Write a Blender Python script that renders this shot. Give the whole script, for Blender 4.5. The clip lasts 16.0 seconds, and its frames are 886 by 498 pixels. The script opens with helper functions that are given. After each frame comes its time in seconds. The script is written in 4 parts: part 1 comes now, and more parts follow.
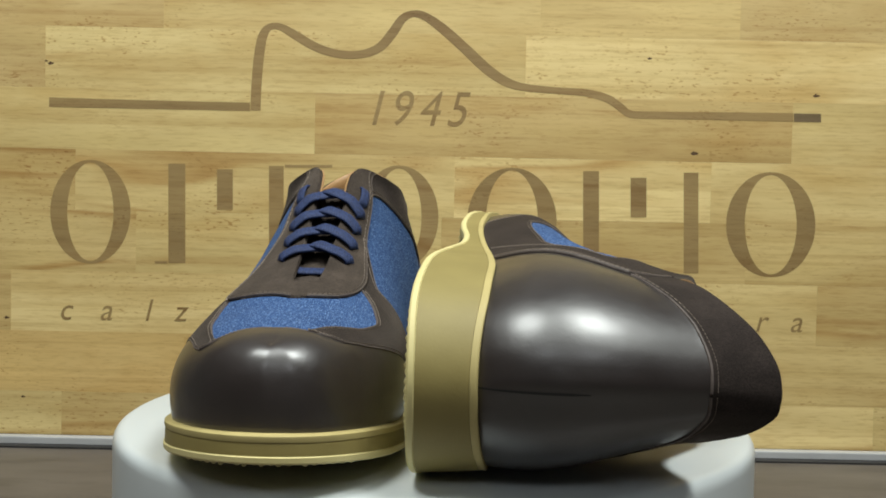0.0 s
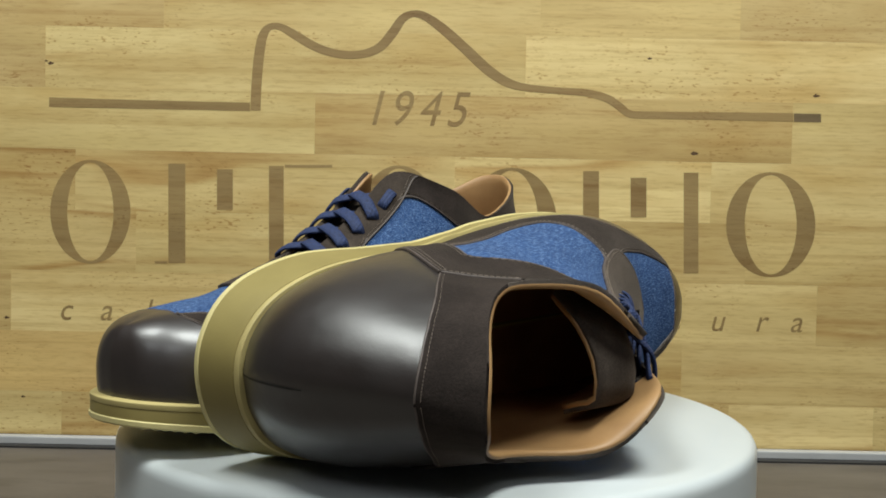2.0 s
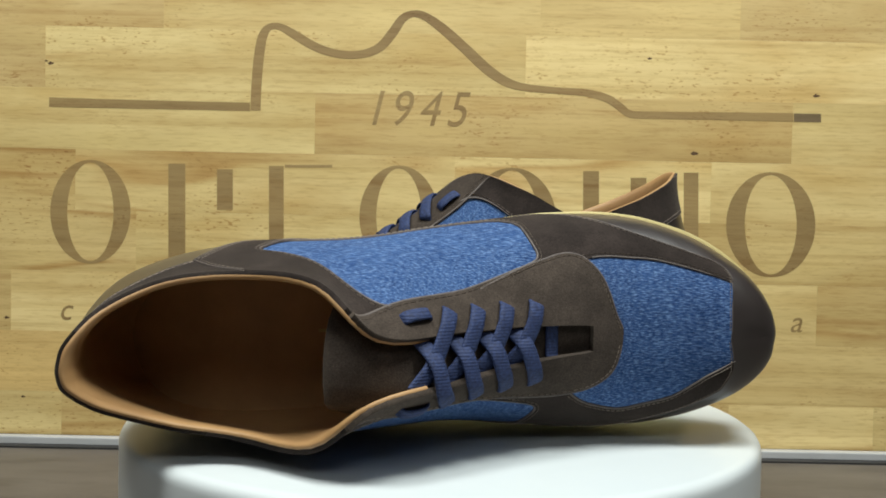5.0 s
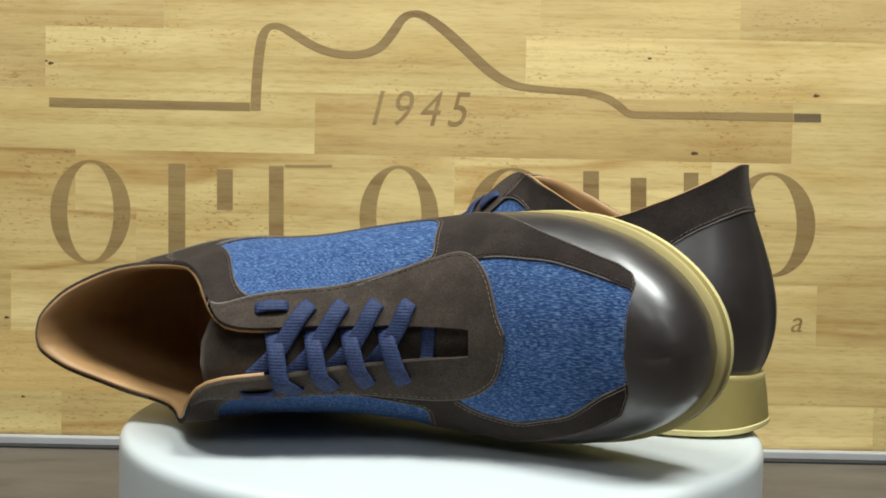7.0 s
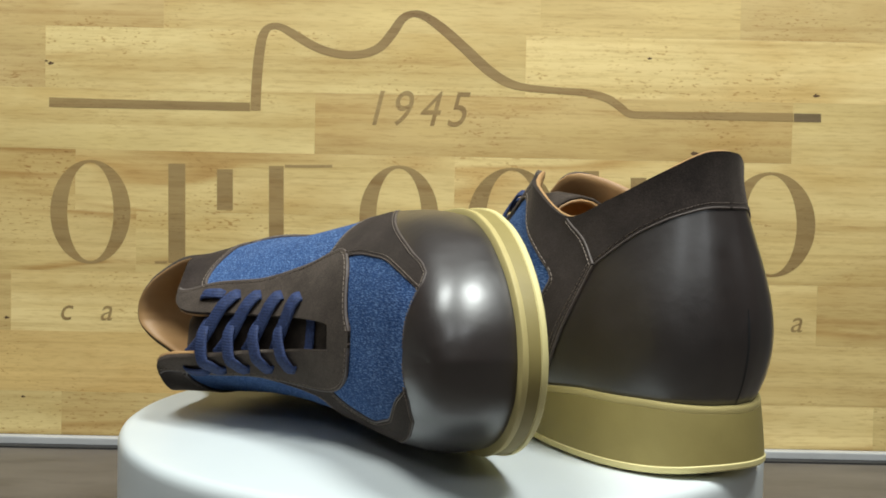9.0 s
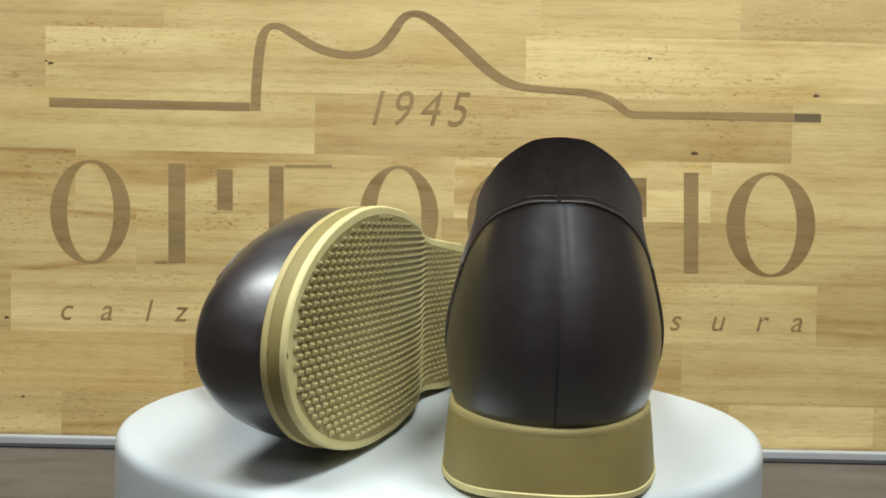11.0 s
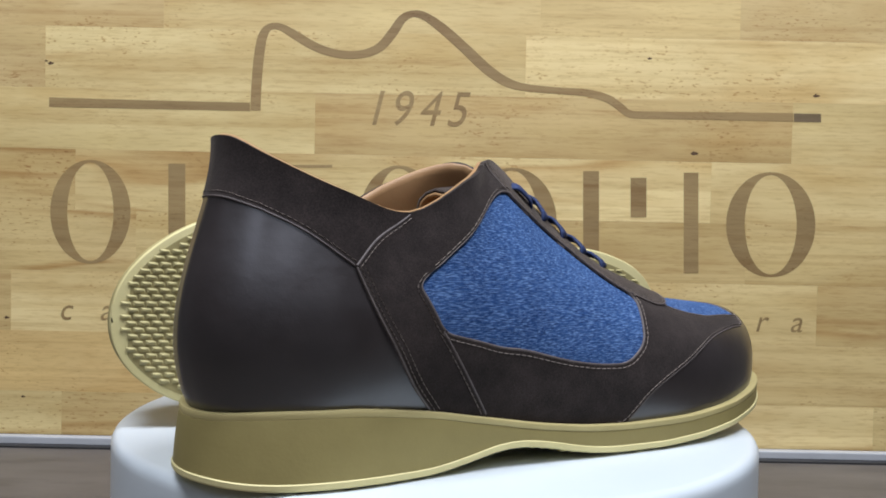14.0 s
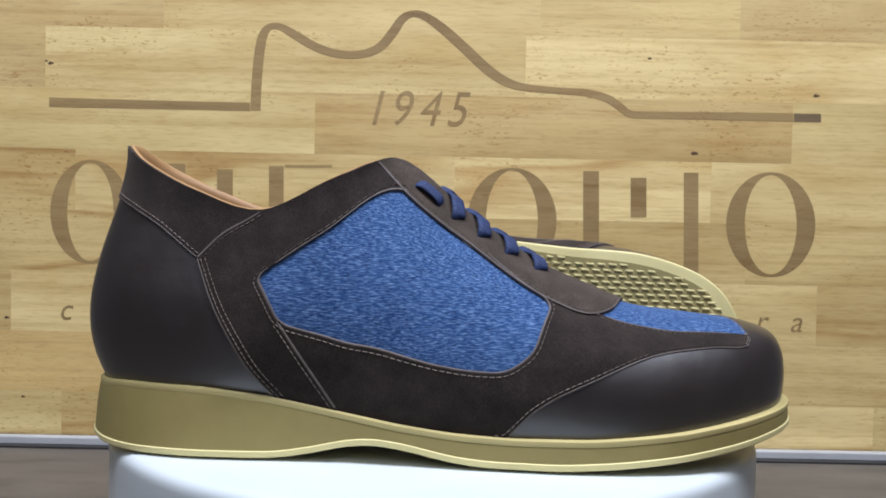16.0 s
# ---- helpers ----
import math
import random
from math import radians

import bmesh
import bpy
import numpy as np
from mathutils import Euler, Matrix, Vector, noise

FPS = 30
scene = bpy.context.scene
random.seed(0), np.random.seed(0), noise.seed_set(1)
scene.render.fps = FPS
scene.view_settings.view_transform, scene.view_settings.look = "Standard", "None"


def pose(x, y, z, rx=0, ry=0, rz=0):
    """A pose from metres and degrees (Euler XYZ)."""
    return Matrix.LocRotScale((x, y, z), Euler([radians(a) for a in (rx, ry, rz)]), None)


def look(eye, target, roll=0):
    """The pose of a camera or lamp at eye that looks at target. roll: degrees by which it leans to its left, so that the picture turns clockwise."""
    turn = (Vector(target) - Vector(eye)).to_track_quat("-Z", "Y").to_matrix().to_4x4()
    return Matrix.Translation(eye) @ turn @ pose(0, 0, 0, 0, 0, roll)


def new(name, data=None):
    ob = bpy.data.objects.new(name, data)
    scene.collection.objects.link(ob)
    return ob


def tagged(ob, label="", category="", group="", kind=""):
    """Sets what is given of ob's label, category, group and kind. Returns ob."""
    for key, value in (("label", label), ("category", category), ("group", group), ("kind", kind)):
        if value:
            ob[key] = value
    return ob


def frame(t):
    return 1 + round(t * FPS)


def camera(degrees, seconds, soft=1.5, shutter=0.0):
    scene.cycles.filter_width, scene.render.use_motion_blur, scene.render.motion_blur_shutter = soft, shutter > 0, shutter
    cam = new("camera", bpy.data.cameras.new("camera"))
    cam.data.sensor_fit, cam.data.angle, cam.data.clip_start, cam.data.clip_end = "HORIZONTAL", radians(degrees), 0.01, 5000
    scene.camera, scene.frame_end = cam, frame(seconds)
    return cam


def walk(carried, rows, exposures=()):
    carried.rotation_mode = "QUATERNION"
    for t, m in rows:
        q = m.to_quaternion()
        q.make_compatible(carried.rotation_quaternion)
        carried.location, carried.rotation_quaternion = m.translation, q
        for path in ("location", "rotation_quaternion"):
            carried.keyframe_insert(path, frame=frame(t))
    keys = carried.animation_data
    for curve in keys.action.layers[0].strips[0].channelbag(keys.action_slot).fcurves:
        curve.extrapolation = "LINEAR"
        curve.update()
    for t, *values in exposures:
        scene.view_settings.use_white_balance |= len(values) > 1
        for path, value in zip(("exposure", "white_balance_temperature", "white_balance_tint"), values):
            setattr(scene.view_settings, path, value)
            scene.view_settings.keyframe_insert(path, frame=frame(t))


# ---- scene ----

MM = 0.001
EYE = Vector((0, -0.47, 0.19))
PITCH, YAW, ROLL = radians(-1.856), radians(-0.129), 1.185
AHEAD = Vector((-math.sin(YAW) * math.cos(PITCH), math.cos(YAW) * math.cos(PITCH), math.sin(PITCH)))
cam = camera(51.48, 16.0, 1.8)
walk(cam, [(0, look(EYE, EYE + AHEAD, ROLL)), (16, look(EYE, EYE + AHEAD, ROLL))], exposures=[(0, -0.28, 6500, 10), (1.5, -0.32, 6500, 10), (3.5, -0.23, 6500, 10), (7, -0.05, 6500, 10), (9, -0.06, 6450, 10), (11.5, -0.11, 6200, 12), (12.5, -0.15, 5950, 15), (14, -0.13, 5750, 20), (16, -0.09, 5750, 21)])

TOP = 0.09            # height of the turntable's plate
BOARD_Y = 0.283       # front face of the wooden board
SPIN = 16.7456        # degrees a second, clockwise from above

# ---------------------------------------------------------------- light
world = bpy.data.worlds.new("room_air")
world.use_nodes = True
world.node_tree.nodes["Background"].inputs[0].default_value = (0.9, 0.95, 1.0, 1)
world.node_tree.nodes["Background"].inputs[1].default_value = 0.3
scene.world = world


def ceiling_light(x, y, z, sx, sy, watts, colour, target):
    data = bpy.data.lights.new("ceiling_light", "AREA")
    data.shape, data.size, data.size_y, data.energy, data.color = "RECTANGLE", sx, sy, watts, colour
    ob = new("ceiling_light", data)
    ob.matrix_world = look((x, y, z), target)
    return ob


ceiling_light(-0.40, -0.36, 1.34, 0.32, 0.42, 14.0, (0.95, 1.0, 0.96), (0, 0.05, 0.1))
ceiling_light(0.36, -0.36, 1.34, 0.32, 0.42, 19.0, (0.95, 1.0, 0.96), (0, 0.05, 0.1))
ceiling_light(-0.55, -1.9, 1.62, 0.4, 0.5, 4.2, (0.93, 0.98, 1.0), (0, 0, 0.1))
ceiling_light(0.50, -1.9, 1.62, 0.4, 0.5, 4.2, (0.93, 0.98, 1.0), (0, 0, 0.1))

# ---------------------------------------------------------------- materials


def material(name):
    m = bpy.data.materials.new(name)
    m.use_nodes = True
    nt = m.node_tree
    return m, nt, nt.nodes["Principled BSDF"]


def node(nt, kind, **kw):
    n = nt.nodes.new(kind)
    for k, v in kw.items():
        n.inputs[k].default_value = v
    return n


def ramp(nt, source, stops):
    r = nt.nodes.new("ShaderNodeValToRGB")
    e = r.color_ramp.elements
    e[0].position, e[0].color = stops[0][0], (*stops[0][1], 1)
    e[1].position, e[1].color = stops[-1][0], (*stops[-1][1], 1)
    for p, c in stops[1:-1]:
        k = e.new(p)
        k.color = (*c, 1)
    nt.links.new(source, r.inputs[0])
    return r.outputs[0]


def bump(nt, bsdf, source, strength, distance):
    b = node(nt, "ShaderNodeBump", Strength=strength, Distance=distance)
    nt.links.new(source, b.inputs["Height"])
    nt.links.new(b.outputs[0], bsdf.inputs["Normal"])
    return b


def coords(nt, scale=(1, 1, 1), rot=(0, 0, 0), kind="Object"):
    c = nt.nodes.new("ShaderNodeTexCoord")
    m = nt.nodes.new("ShaderNodeMapping")
    m.inputs["Scale"].default_value = scale
    m.inputs["Rotation"].default_value = rot
    nt.links.new(c.outputs[kind], m.inputs[0])
    return m.outputs[0]


def noise_tex(nt, vec, scale, detail=4, rough=0.6):
    n = node(nt, "ShaderNodeTexNoise", Scale=scale, Detail=detail, Roughness=rough)
    if vec:
        nt.links.new(vec, n.inputs["Vector"])
    return n.outputs["Fac"]


def mix(nt, a, b, fac, blend="MIX"):
    m = nt.nodes.new("ShaderNodeMix")
    m.data_type, m.blend_type = "RGBA", blend
    for sock, v in ((m.inputs[0], fac), (m.inputs[6], a), (m.inputs[7], b)):
        if hasattr(v, "is_linked"):
            nt.links.new(v, sock)
        else:
            sock.default_value = v
    return m.outputs[2]


def leather_material():
    m, nt, b = material("smooth_brown_leather")
    v = coords(nt)
    c = ramp(nt, noise_tex(nt, v, 28), [(0.3, (0.015, 0.0098, 0.0088)), (0.7, (0.023, 0.0150, 0.0130))])
    nt.links.new(c, b.inputs["Base Color"])
    r = ramp(nt, noise_tex(nt, v, 60), [(0.3, (0.38,) * 3), (0.7, (0.5,) * 3)])
    nt.links.new(r, b.inputs["Roughness"])
    b.inputs["Specular IOR Level"].default_value = 0.8
    b.inputs["Coat Weight"].default_value = 0.8
    b.inputs["Coat Roughness"].default_value = 0.3
    vo = node(nt, "ShaderNodeTexVoronoi", Scale=1600)
    nt.links.new(v, vo.inputs["Vector"])
    dents = noise_tex(nt, v, 85, 3, 0.5)
    grain = nt.nodes.new("ShaderNodeMath")
    grain.operation = "MULTIPLY_ADD"
    grain.inputs[1].default_value = 0.06
    nt.links.new(vo.outputs["Distance"], grain.inputs[0])
    nt.links.new(dents, grain.inputs[2])
    bump(nt, b, grain.outputs[0], 0.22, 0.0016)
    return m


def suede_material(name, lo, hi):
    m, nt, b = material(name)
    v = coords(nt)
    big = ramp(nt, noise_tex(nt, v, 55, 6, 0.7), [(0.32, tuple(p * 0.85 for p in lo)), (0.5, tuple((p + q) / 2 for p, q in zip(lo, hi))), (0.68, tuple(p * 1.2 for p in hi))])
    fine = ramp(nt, noise_tex(nt, v, 1500, 3), [(0.3, (0.6, 0.6, 0.6)), (0.7, (1.25, 1.22, 1.2))])
    nt.links.new(mix(nt, big, fine, 1.0, "MULTIPLY"), b.inputs["Base Color"])
    b.inputs["Roughness"].default_value = 0.95
    b.inputs["Specular IOR Level"].default_value = 0.15
    b.inputs["Sheen Weight"].default_value = 0.25
    b.inputs["Sheen Roughness"].default_value = 0.5
    b.inputs["Sheen Tint"].default_value = (0.5, 0.42, 0.35, 1)
    bump(nt, b, noise_tex(nt, v, 1200, 4), 0.35, 0.0005)
    return m


def denim_material():
    m, nt, b = material("blue_denim")
    v = coords(nt)
    base = ramp(nt, noise_tex(nt, v, 45, 5), [(0.25, (0.017, 0.050, 0.150)), (0.75, (0.030, 0.080, 0.215))])
    # pale weft flecks in short runs, over the twill's dark furrows
    fleck = ramp(nt, noise_tex(nt, coords(nt, (330, 2500, 2500)), 1.0, 3, 0.55), [(0.47, (0, 0, 0)), (0.70, (1, 1, 1))])
    dark = ramp(nt, noise_tex(nt, coords(nt, (260, 2300, 2300)), 1.0, 3, 0.55), [(0.34, (0.55, 0.57, 0.63)), (0.54, (1, 1, 1))])
    weft = ramp(nt, noise_tex(nt, coords(nt, (2600, 260, 260)), 1.0, 2, 0.5), [(0.35, (0.72, 0.74, 0.78)), (0.6, (1.12, 1.1, 1.08))])
    col = mix(nt, mix(nt, base, dark, 1.0, "MULTIPLY"), weft, 0.8, "MULTIPLY")
    nt.links.new(mix(nt, col, (0.155, 0.25, 0.45, 1), fleck), b.inputs["Base Color"])
    b.inputs["Roughness"].default_value = 0.9
    b.inputs["Specular IOR Level"].default_value = 0.2
    bump(nt, b, fleck, 0.2, 0.0002)
    return m


def rubber_material(name, lo, hi, rough=0.6):
    m, nt, b = material(name)
    v = coords(nt)
    c = ramp(nt, noise_tex(nt, v, 35, 5), [(0.3, lo), (0.7, hi)])
    nt.links.new(c, b.inputs["Base Color"])
    b.inputs["Roughness"].default_value = rough
    bump(nt, b, noise_tex(nt, v, 700, 3), 0.15, 0.0004)
    return m


def lining_material():
    m, nt, b = material("tan_lining_leather")
    v = coords(nt)
    c = ramp(nt, noise_tex(nt, v, 40, 5), [(0.3, (0.34, 0.188, 0.076)), (0.7, (0.44, 0.255, 0.108))])
    nt.links.new(c, b.inputs["Base Color"])
    b.inputs["Roughness"].default_value = 0.5
    bump(nt, b, noise_tex(nt, v, 500, 4), 0.2, 0.0005)
    return m


def lace_material():
    m, nt, b = material("navy_woven_lace")
    v = coords(nt)
    c = ramp(nt, noise_tex(nt, v, 900, 2), [(0.3, (0.008, 0.016, 0.055)), (0.7, (0.022, 0.042, 0.13))])
    nt.links.new(c, b.inputs["Base Color"])
    b.inputs["Roughness"].default_value = 0.75
    w = node(nt, "ShaderNodeTexWave", Scale=250, Distortion=0.8)
    w.bands_direction = "Y"
    nt.links.new(v, w.inputs["Vector"])
    bump(nt, b, w.outputs["Fac"], 0.3, 0.0004)
    return m


def wood_material(name, lo, hi, dark, tint=(1, 1, 1)):
    m, nt, b = material(name)
    info = nt.nodes.new("ShaderNodeObjectInfo")
    tc = nt.nodes.new("ShaderNodeTexCoord")
    add = nt.nodes.new("ShaderNodeVectorMath")
    add.operation = "ADD"
    mul = nt.nodes.new("ShaderNodeVectorMath")
    mul.operation = "SCALE"
    mul.inputs[0].default_value = (7.0, 3.0, 11.0)
    nt.links.new(info.outputs["Random"], mul.inputs["Scale"])
    nt.links.new(tc.outputs["Object"], add.inputs[0])
    nt.links.new(mul.outputs[0], add.inputs[1])

    def field(scale, detail=4, rough=0.6, turn=0.0):
        mp = nt.nodes.new("ShaderNodeMapping")
        mp.inputs["Scale"].default_value = scale
        mp.inputs["Rotation"].default_value = (0, turn, 0)
        nt.links.new(add.outputs[0], mp.inputs[0])
        return noise_tex(nt, mp.outputs[0], 1.0, detail, rough)

    fine = field((70, 300, 620), 3)
    c = ramp(nt, field((2.0, 16, 22), 6), [(0.28, lo), (0.5, tuple((p + q) / 2 for p, q in zip(lo, hi))), (0.72, hi)])
    c = mix(nt, c, (*tint, 1), 1.0, "MULTIPLY")
    c = mix(nt, c, ramp(nt, info.outputs["Random"], [(0.0, (0.94, 0.92, 0.90)), (0.5, (1, 1, 1)), (1.0, (1.04, 1.05, 1.06))]), 1.0, "MULTIPLY")
    c = mix(nt, c, ramp(nt, fine, [(0.32, dark), (0.5, (1, 1, 1))]), 0.45, "MULTIPLY")
    # thin parallel grain
    c = mix(nt, c, ramp(nt, field((2.4, 30, 210), 3, 0.55, 0.03), [(0.34, (0.80, 0.72, 0.62)), (0.52, (1, 1, 1))]), 0.55, "MULTIPLY")
    # long wandering veins, here and there
    vein = ramp(nt, field((1.7, 9, 17), 2, 0.45, 0.05), [(0.475, (0, 0, 0)), (0.497, (1, 1, 1)), (0.503, (1, 1, 1)), (0.545, (0, 0, 0))])
    where = ramp(nt, field((4, 8, 9), 2), [(0.46, (0, 0, 0)), (0.62, (0.8,) * 3)])
    c = mix(nt, c, mix(nt, (1, 1, 1, 1), (0.70, 0.55, 0.40, 1), mix(nt, vein, where, 1.0, "MULTIPLY")), 1.0, "MULTIPLY")
    # short dark pores in patches
    pore = ramp(nt, field((230, 300, 620), 1, 0.4, 0.5), [(0.63, (0, 0, 0)), (0.72, (1, 1, 1))])
    patch = ramp(nt, field((7, 9, 13), 2), [(0.50, (0, 0, 0)), (0.62, (0.9,) * 3)])
    c = mix(nt, c, mix(nt, (1, 1, 1, 1), (0.66, 0.52, 0.38, 1), mix(nt, pore, patch, 1.0, "MULTIPLY")), 1.0, "MULTIPLY")
    c = mix(nt, c, ramp(nt, field((6, 14, 20)), [(0.30, (0.86, 0.78, 0.66)), (0.5, (1, 1, 1)), (0.7, (1.08, 1.09, 1.07))]), 1.0, "MULTIPLY")
    nt.links.new(c, b.inputs["Base Color"])
    b.inputs["Roughness"].default_value = 0.5
    bump(nt, b, fine, 0.12, 0.0006)
    return m


def plain_material(name, lo, hi, rough, metal=0.0, scale=20, relief=0.08):
    m, nt, b = material(name)
    v = coords(nt)
    c = ramp(nt, noise_tex(nt, v, scale, 5), [(0.3, lo), (0.7, hi)])
    nt.links.new(c, b.inputs["Base Color"])
    b.inputs["Roughness"].default_value = rough
    b.inputs["Metallic"].default_value = metal
    bump(nt, b, noise_tex(nt, v, scale * 25, 3), relief, 0.0005)
    return m


def table_material():
    m, nt, b = material("grey_brown_tabletop")
    c = ramp(nt, noise_tex(nt, coords(nt, (4, 14, 14)), 1.0, 6, 0.65), [(0.3, (0.068, 0.058, 0.050)), (0.5, (0.105, 0.091, 0.079)), (0.7, (0.140, 0.122, 0.106))])
    smear = ramp(nt, noise_tex(nt, coords(nt, (12, 34, 30)), 1.0, 4, 0.6), [(0.34, (0.68, 0.67, 0.66)), (0.48, (1, 1, 1))])
    nt.links.new(mix(nt, c, smear, 0.8, "MULTIPLY"), b.inputs["Base Color"])
    b.inputs["Roughness"].default_value = 0.45
    bump(nt, b, noise_tex(nt, coords(nt), 220, 3), 0.08, 0.0005)
    return m


LEATHER = leather_material()
SUEDE = suede_material("dark_brown_suede", (0.020, 0.0150, 0.0133), (0.033, 0.0250, 0.0220))
SUEDE_LIGHT = suede_material("brown_nubuck", (0.044, 0.034, 0.0275), (0.068, 0.053, 0.043))
DENIM = denim_material()
RUBBER = rubber_material("khaki_midsole_foam", (0.255, 0.200, 0.064), (0.305, 0.242, 0.079))
CREAM = rubber_material("cream_outsole_rubber", (0.67, 0.575, 0.255), (0.75, 0.65, 0.31))
WELT = rubber_material("pale_khaki_welt", (0.45, 0.365, 0.145), (0.53, 0.43, 0.175))
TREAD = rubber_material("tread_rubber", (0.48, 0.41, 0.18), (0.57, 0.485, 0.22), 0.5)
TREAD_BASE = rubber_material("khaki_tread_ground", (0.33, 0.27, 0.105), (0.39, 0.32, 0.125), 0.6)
LINING = lining_material()
LACE = lace_material()
THREAD = plain_material("brown_thread", (0.16, 0.125, 0.10), (0.25, 0.20, 0.16), 0.8, scale=300)
EDGE = plain_material("turned_leather_edge", (0.075, 0.058, 0.050), (0.125, 0.098, 0.086), 0.55, scale=260)
# the board's staves, from pale to brown; K also paints dimmer light top left
STAVES = {key: wood_material(name, (0.53, 0.386, 0.153), (0.765, 0.602, 0.284), (0.72, 0.63, 0.53), tint) for key, name, tint in (
    ("P", "pale_beech_stave", (1.10, 1.10, 1.10)), ("L", "light_beech_stave", (1.02, 1.03, 1.01)), ("M", "beech_stave", (0.97, 0.95, 0.91)),
    ("B", "brown_beech_stave", (0.90, 0.855, 0.79)), ("O", "orange_beech_stave", (0.94, 0.845, 0.72)), ("K", "rosy_and_dimmed_beech_stave", (0.87, 0.825, 0.80)))}
BURNT = wood_material("engraved_brown_wood", (0.25, 0.165, 0.065), (0.36, 0.245, 0.10), (0.72, 0.66, 0.6))
DARKER = wood_material("dark_brown_wood", (0.13, 0.09, 0.045), (0.20, 0.14, 0.07), (0.72, 0.66, 0.6))
WHITE = plain_material("white_satin_paint", (0.60, 0.645, 0.655), (0.65, 0.69, 0.695), 0.3, scale=8, relief=0.02)
TABLE = table_material()
METAL = plain_material("matt_anodised_aluminium", (0.50, 0.50, 0.50), (0.58, 0.58, 0.58), 0.45, 0.25, scale=30)
WALLS = plain_material("off_white_wall_paint", (0.36, 0.35, 0.33), (0.41, 0.40, 0.38), 0.9, scale=3)
# also colours the strip that stands for the rail's shadow
BLACK = plain_material("black_plastic_and_shadow", (0.012, 0.012, 0.013), (0.02, 0.02, 0.021), 0.5)

# ---------------------------------------------------------------- mesh helpers


def mesh_object(name, verts, faces, mat, parent=None, label="", smooth=True, merge=0.0, recalc=True):
    me = bpy.data.meshes.new(name)
    me.from_pydata([tuple(v) for v in verts], [], faces)
    if merge or recalc:
        bm = bmesh.new()
        bm.from_mesh(me)
        if merge:
            bmesh.ops.remove_doubles(bm, verts=bm.verts, dist=merge)
        if recalc:
            bmesh.ops.recalc_face_normals(bm, faces=bm.faces)
        bm.to_mesh(me)
        bm.free()
    me.materials.append(mat)
    if smooth:
        me.shade_smooth()
    ob = new(name, me)
    if parent:
        ob.parent = parent
    if label:
        ob["label"] = label
    return ob


def part(name, bm, mat, parent=None, label="", smooth=False):
    me = bpy.data.meshes.new(name)
    bm.normal_update()
    bm.to_mesh(me)
    bm.free()
    me.materials.append(mat)
    if smooth:
        me.shade_smooth()
    ob = new(name, me)
    if parent:
        ob.parent = parent
    if label:
        ob["label"] = label
    return ob


def box(x0, x1, y0, y1, z0, z1, bevel=0.0):
    bm = bmesh.new()
    bmesh.ops.create_cube(bm, size=1)
    for v in bm.verts:
        v.co = Vector(((x0 + x1) / 2 + v.co.x * (x1 - x0), (y0 + y1) / 2 + v.co.y * (y1 - y0), (z0 + z1) / 2 + v.co.z * (z1 - z0)))
    if bevel:
        bmesh.ops.bevel(bm, geom=bm.edges[:], offset=bevel, segments=2, profile=0.5, affect="EDGES")
    return bm


def spline(points, n):
    """Catmull-Rom through the points, n samples a span."""
    p = np.array(points, float)
    q = np.vstack([2 * p[0] - p[1], p, 2 * p[-1] - p[-2]])
    out = []
    for i in range(1, len(q) - 2):
        for k in range(n):
            out.append(cr(q[i - 1:i + 3], k / n))
    out.append(p[-1])
    return np.array(out)


def cr(q, t):
    a, b, c, d = q
    return 0.5 * (2 * b + (c - a) * t + (2 * a - 5 * b + 4 * c - d) * t * t + (3 * b - a - 3 * c + d) * t ** 3)


# ---------------------------------------------------------------- the shoe's form, in millimetres: forward, outward, up

# sole edge from the toe round the outer side to the heel, and round the inner side
OUTER = [(306, 8), (302.5, 22), (293, 36), (279, 47), (261, 55.5), (235, 61.5), (205, 61.5), (175, 58), (145, 53), (115, 47.5), (85, 43.5), (55, 41.5), (30, 36.5), (10.5, 27.5), (-0.5, 14), (-4.5, 0)]
INNER = [(306, 8), (303.5, -6), (295, -18), (281, -28), (261, -35.5), (237, -39.5), (207, -39.5), (176, -38), (146, -36), (115, -37), (85, -39), (55, -40.5), (30, -38.5), (10.5, -30), (-0.5, -15.5), (-4.5, 0)]
# top line: forward, middle, half gap, up
RIDGE = [(293, 8, 0.0, 52.3), (290, 8, 0.8, 53.6), (283, 8, 1.2, 55.8), (271, 8, 1.2, 57.6), (254, 8, 1.2, 59.6), (233, 8, 1.4, 62.5), (213, 7.5, 5.5, 70), (189, 6.5, 6.5, 80.5), (160, 5, 7, 100),
         (129, 3.5, 9, 124), (104, 3.0, 29, 116.5), (73, 2.5, 32.5, 101.5), (45, 2.0, 30.5, 109), (22, 0.5, 21.5, 120), (11.5, 0, 10, 127.5), (9, 0, 0.0, 129)]
# section: outward bulge, lower handle's height, upper handle's reach and height, as parts of the section
FORM = [(4, .80, .50, 1.0), (4, .80, .56, 1.0), (4, .80, .60, 1.0), (4, .78, .60, 1.0), (6, .74, .58, 1.0), (8, .68, .62, .99), (10, .60, .66, .96), (11, .54, .66, .93), (13, .49, .60, .89),
        (14, .46, .52, .86), (16, .44, .42, .76), (15, .42, .26, .72), (14, .40, .10, .70), (17, .38, -.05, .70), (21, .36, -.20, .72), (22, .36, -.25, .74)]
FEATHER = [(-6, 27), (0, 27.5), (15, 29), (50, 28.5), (80, 25), (107, 20), (130, 16), (152, 13.5), (175, 12.5), (210, 13), (245, 16), (280, 20.5), (312, 24), (320, 25)]
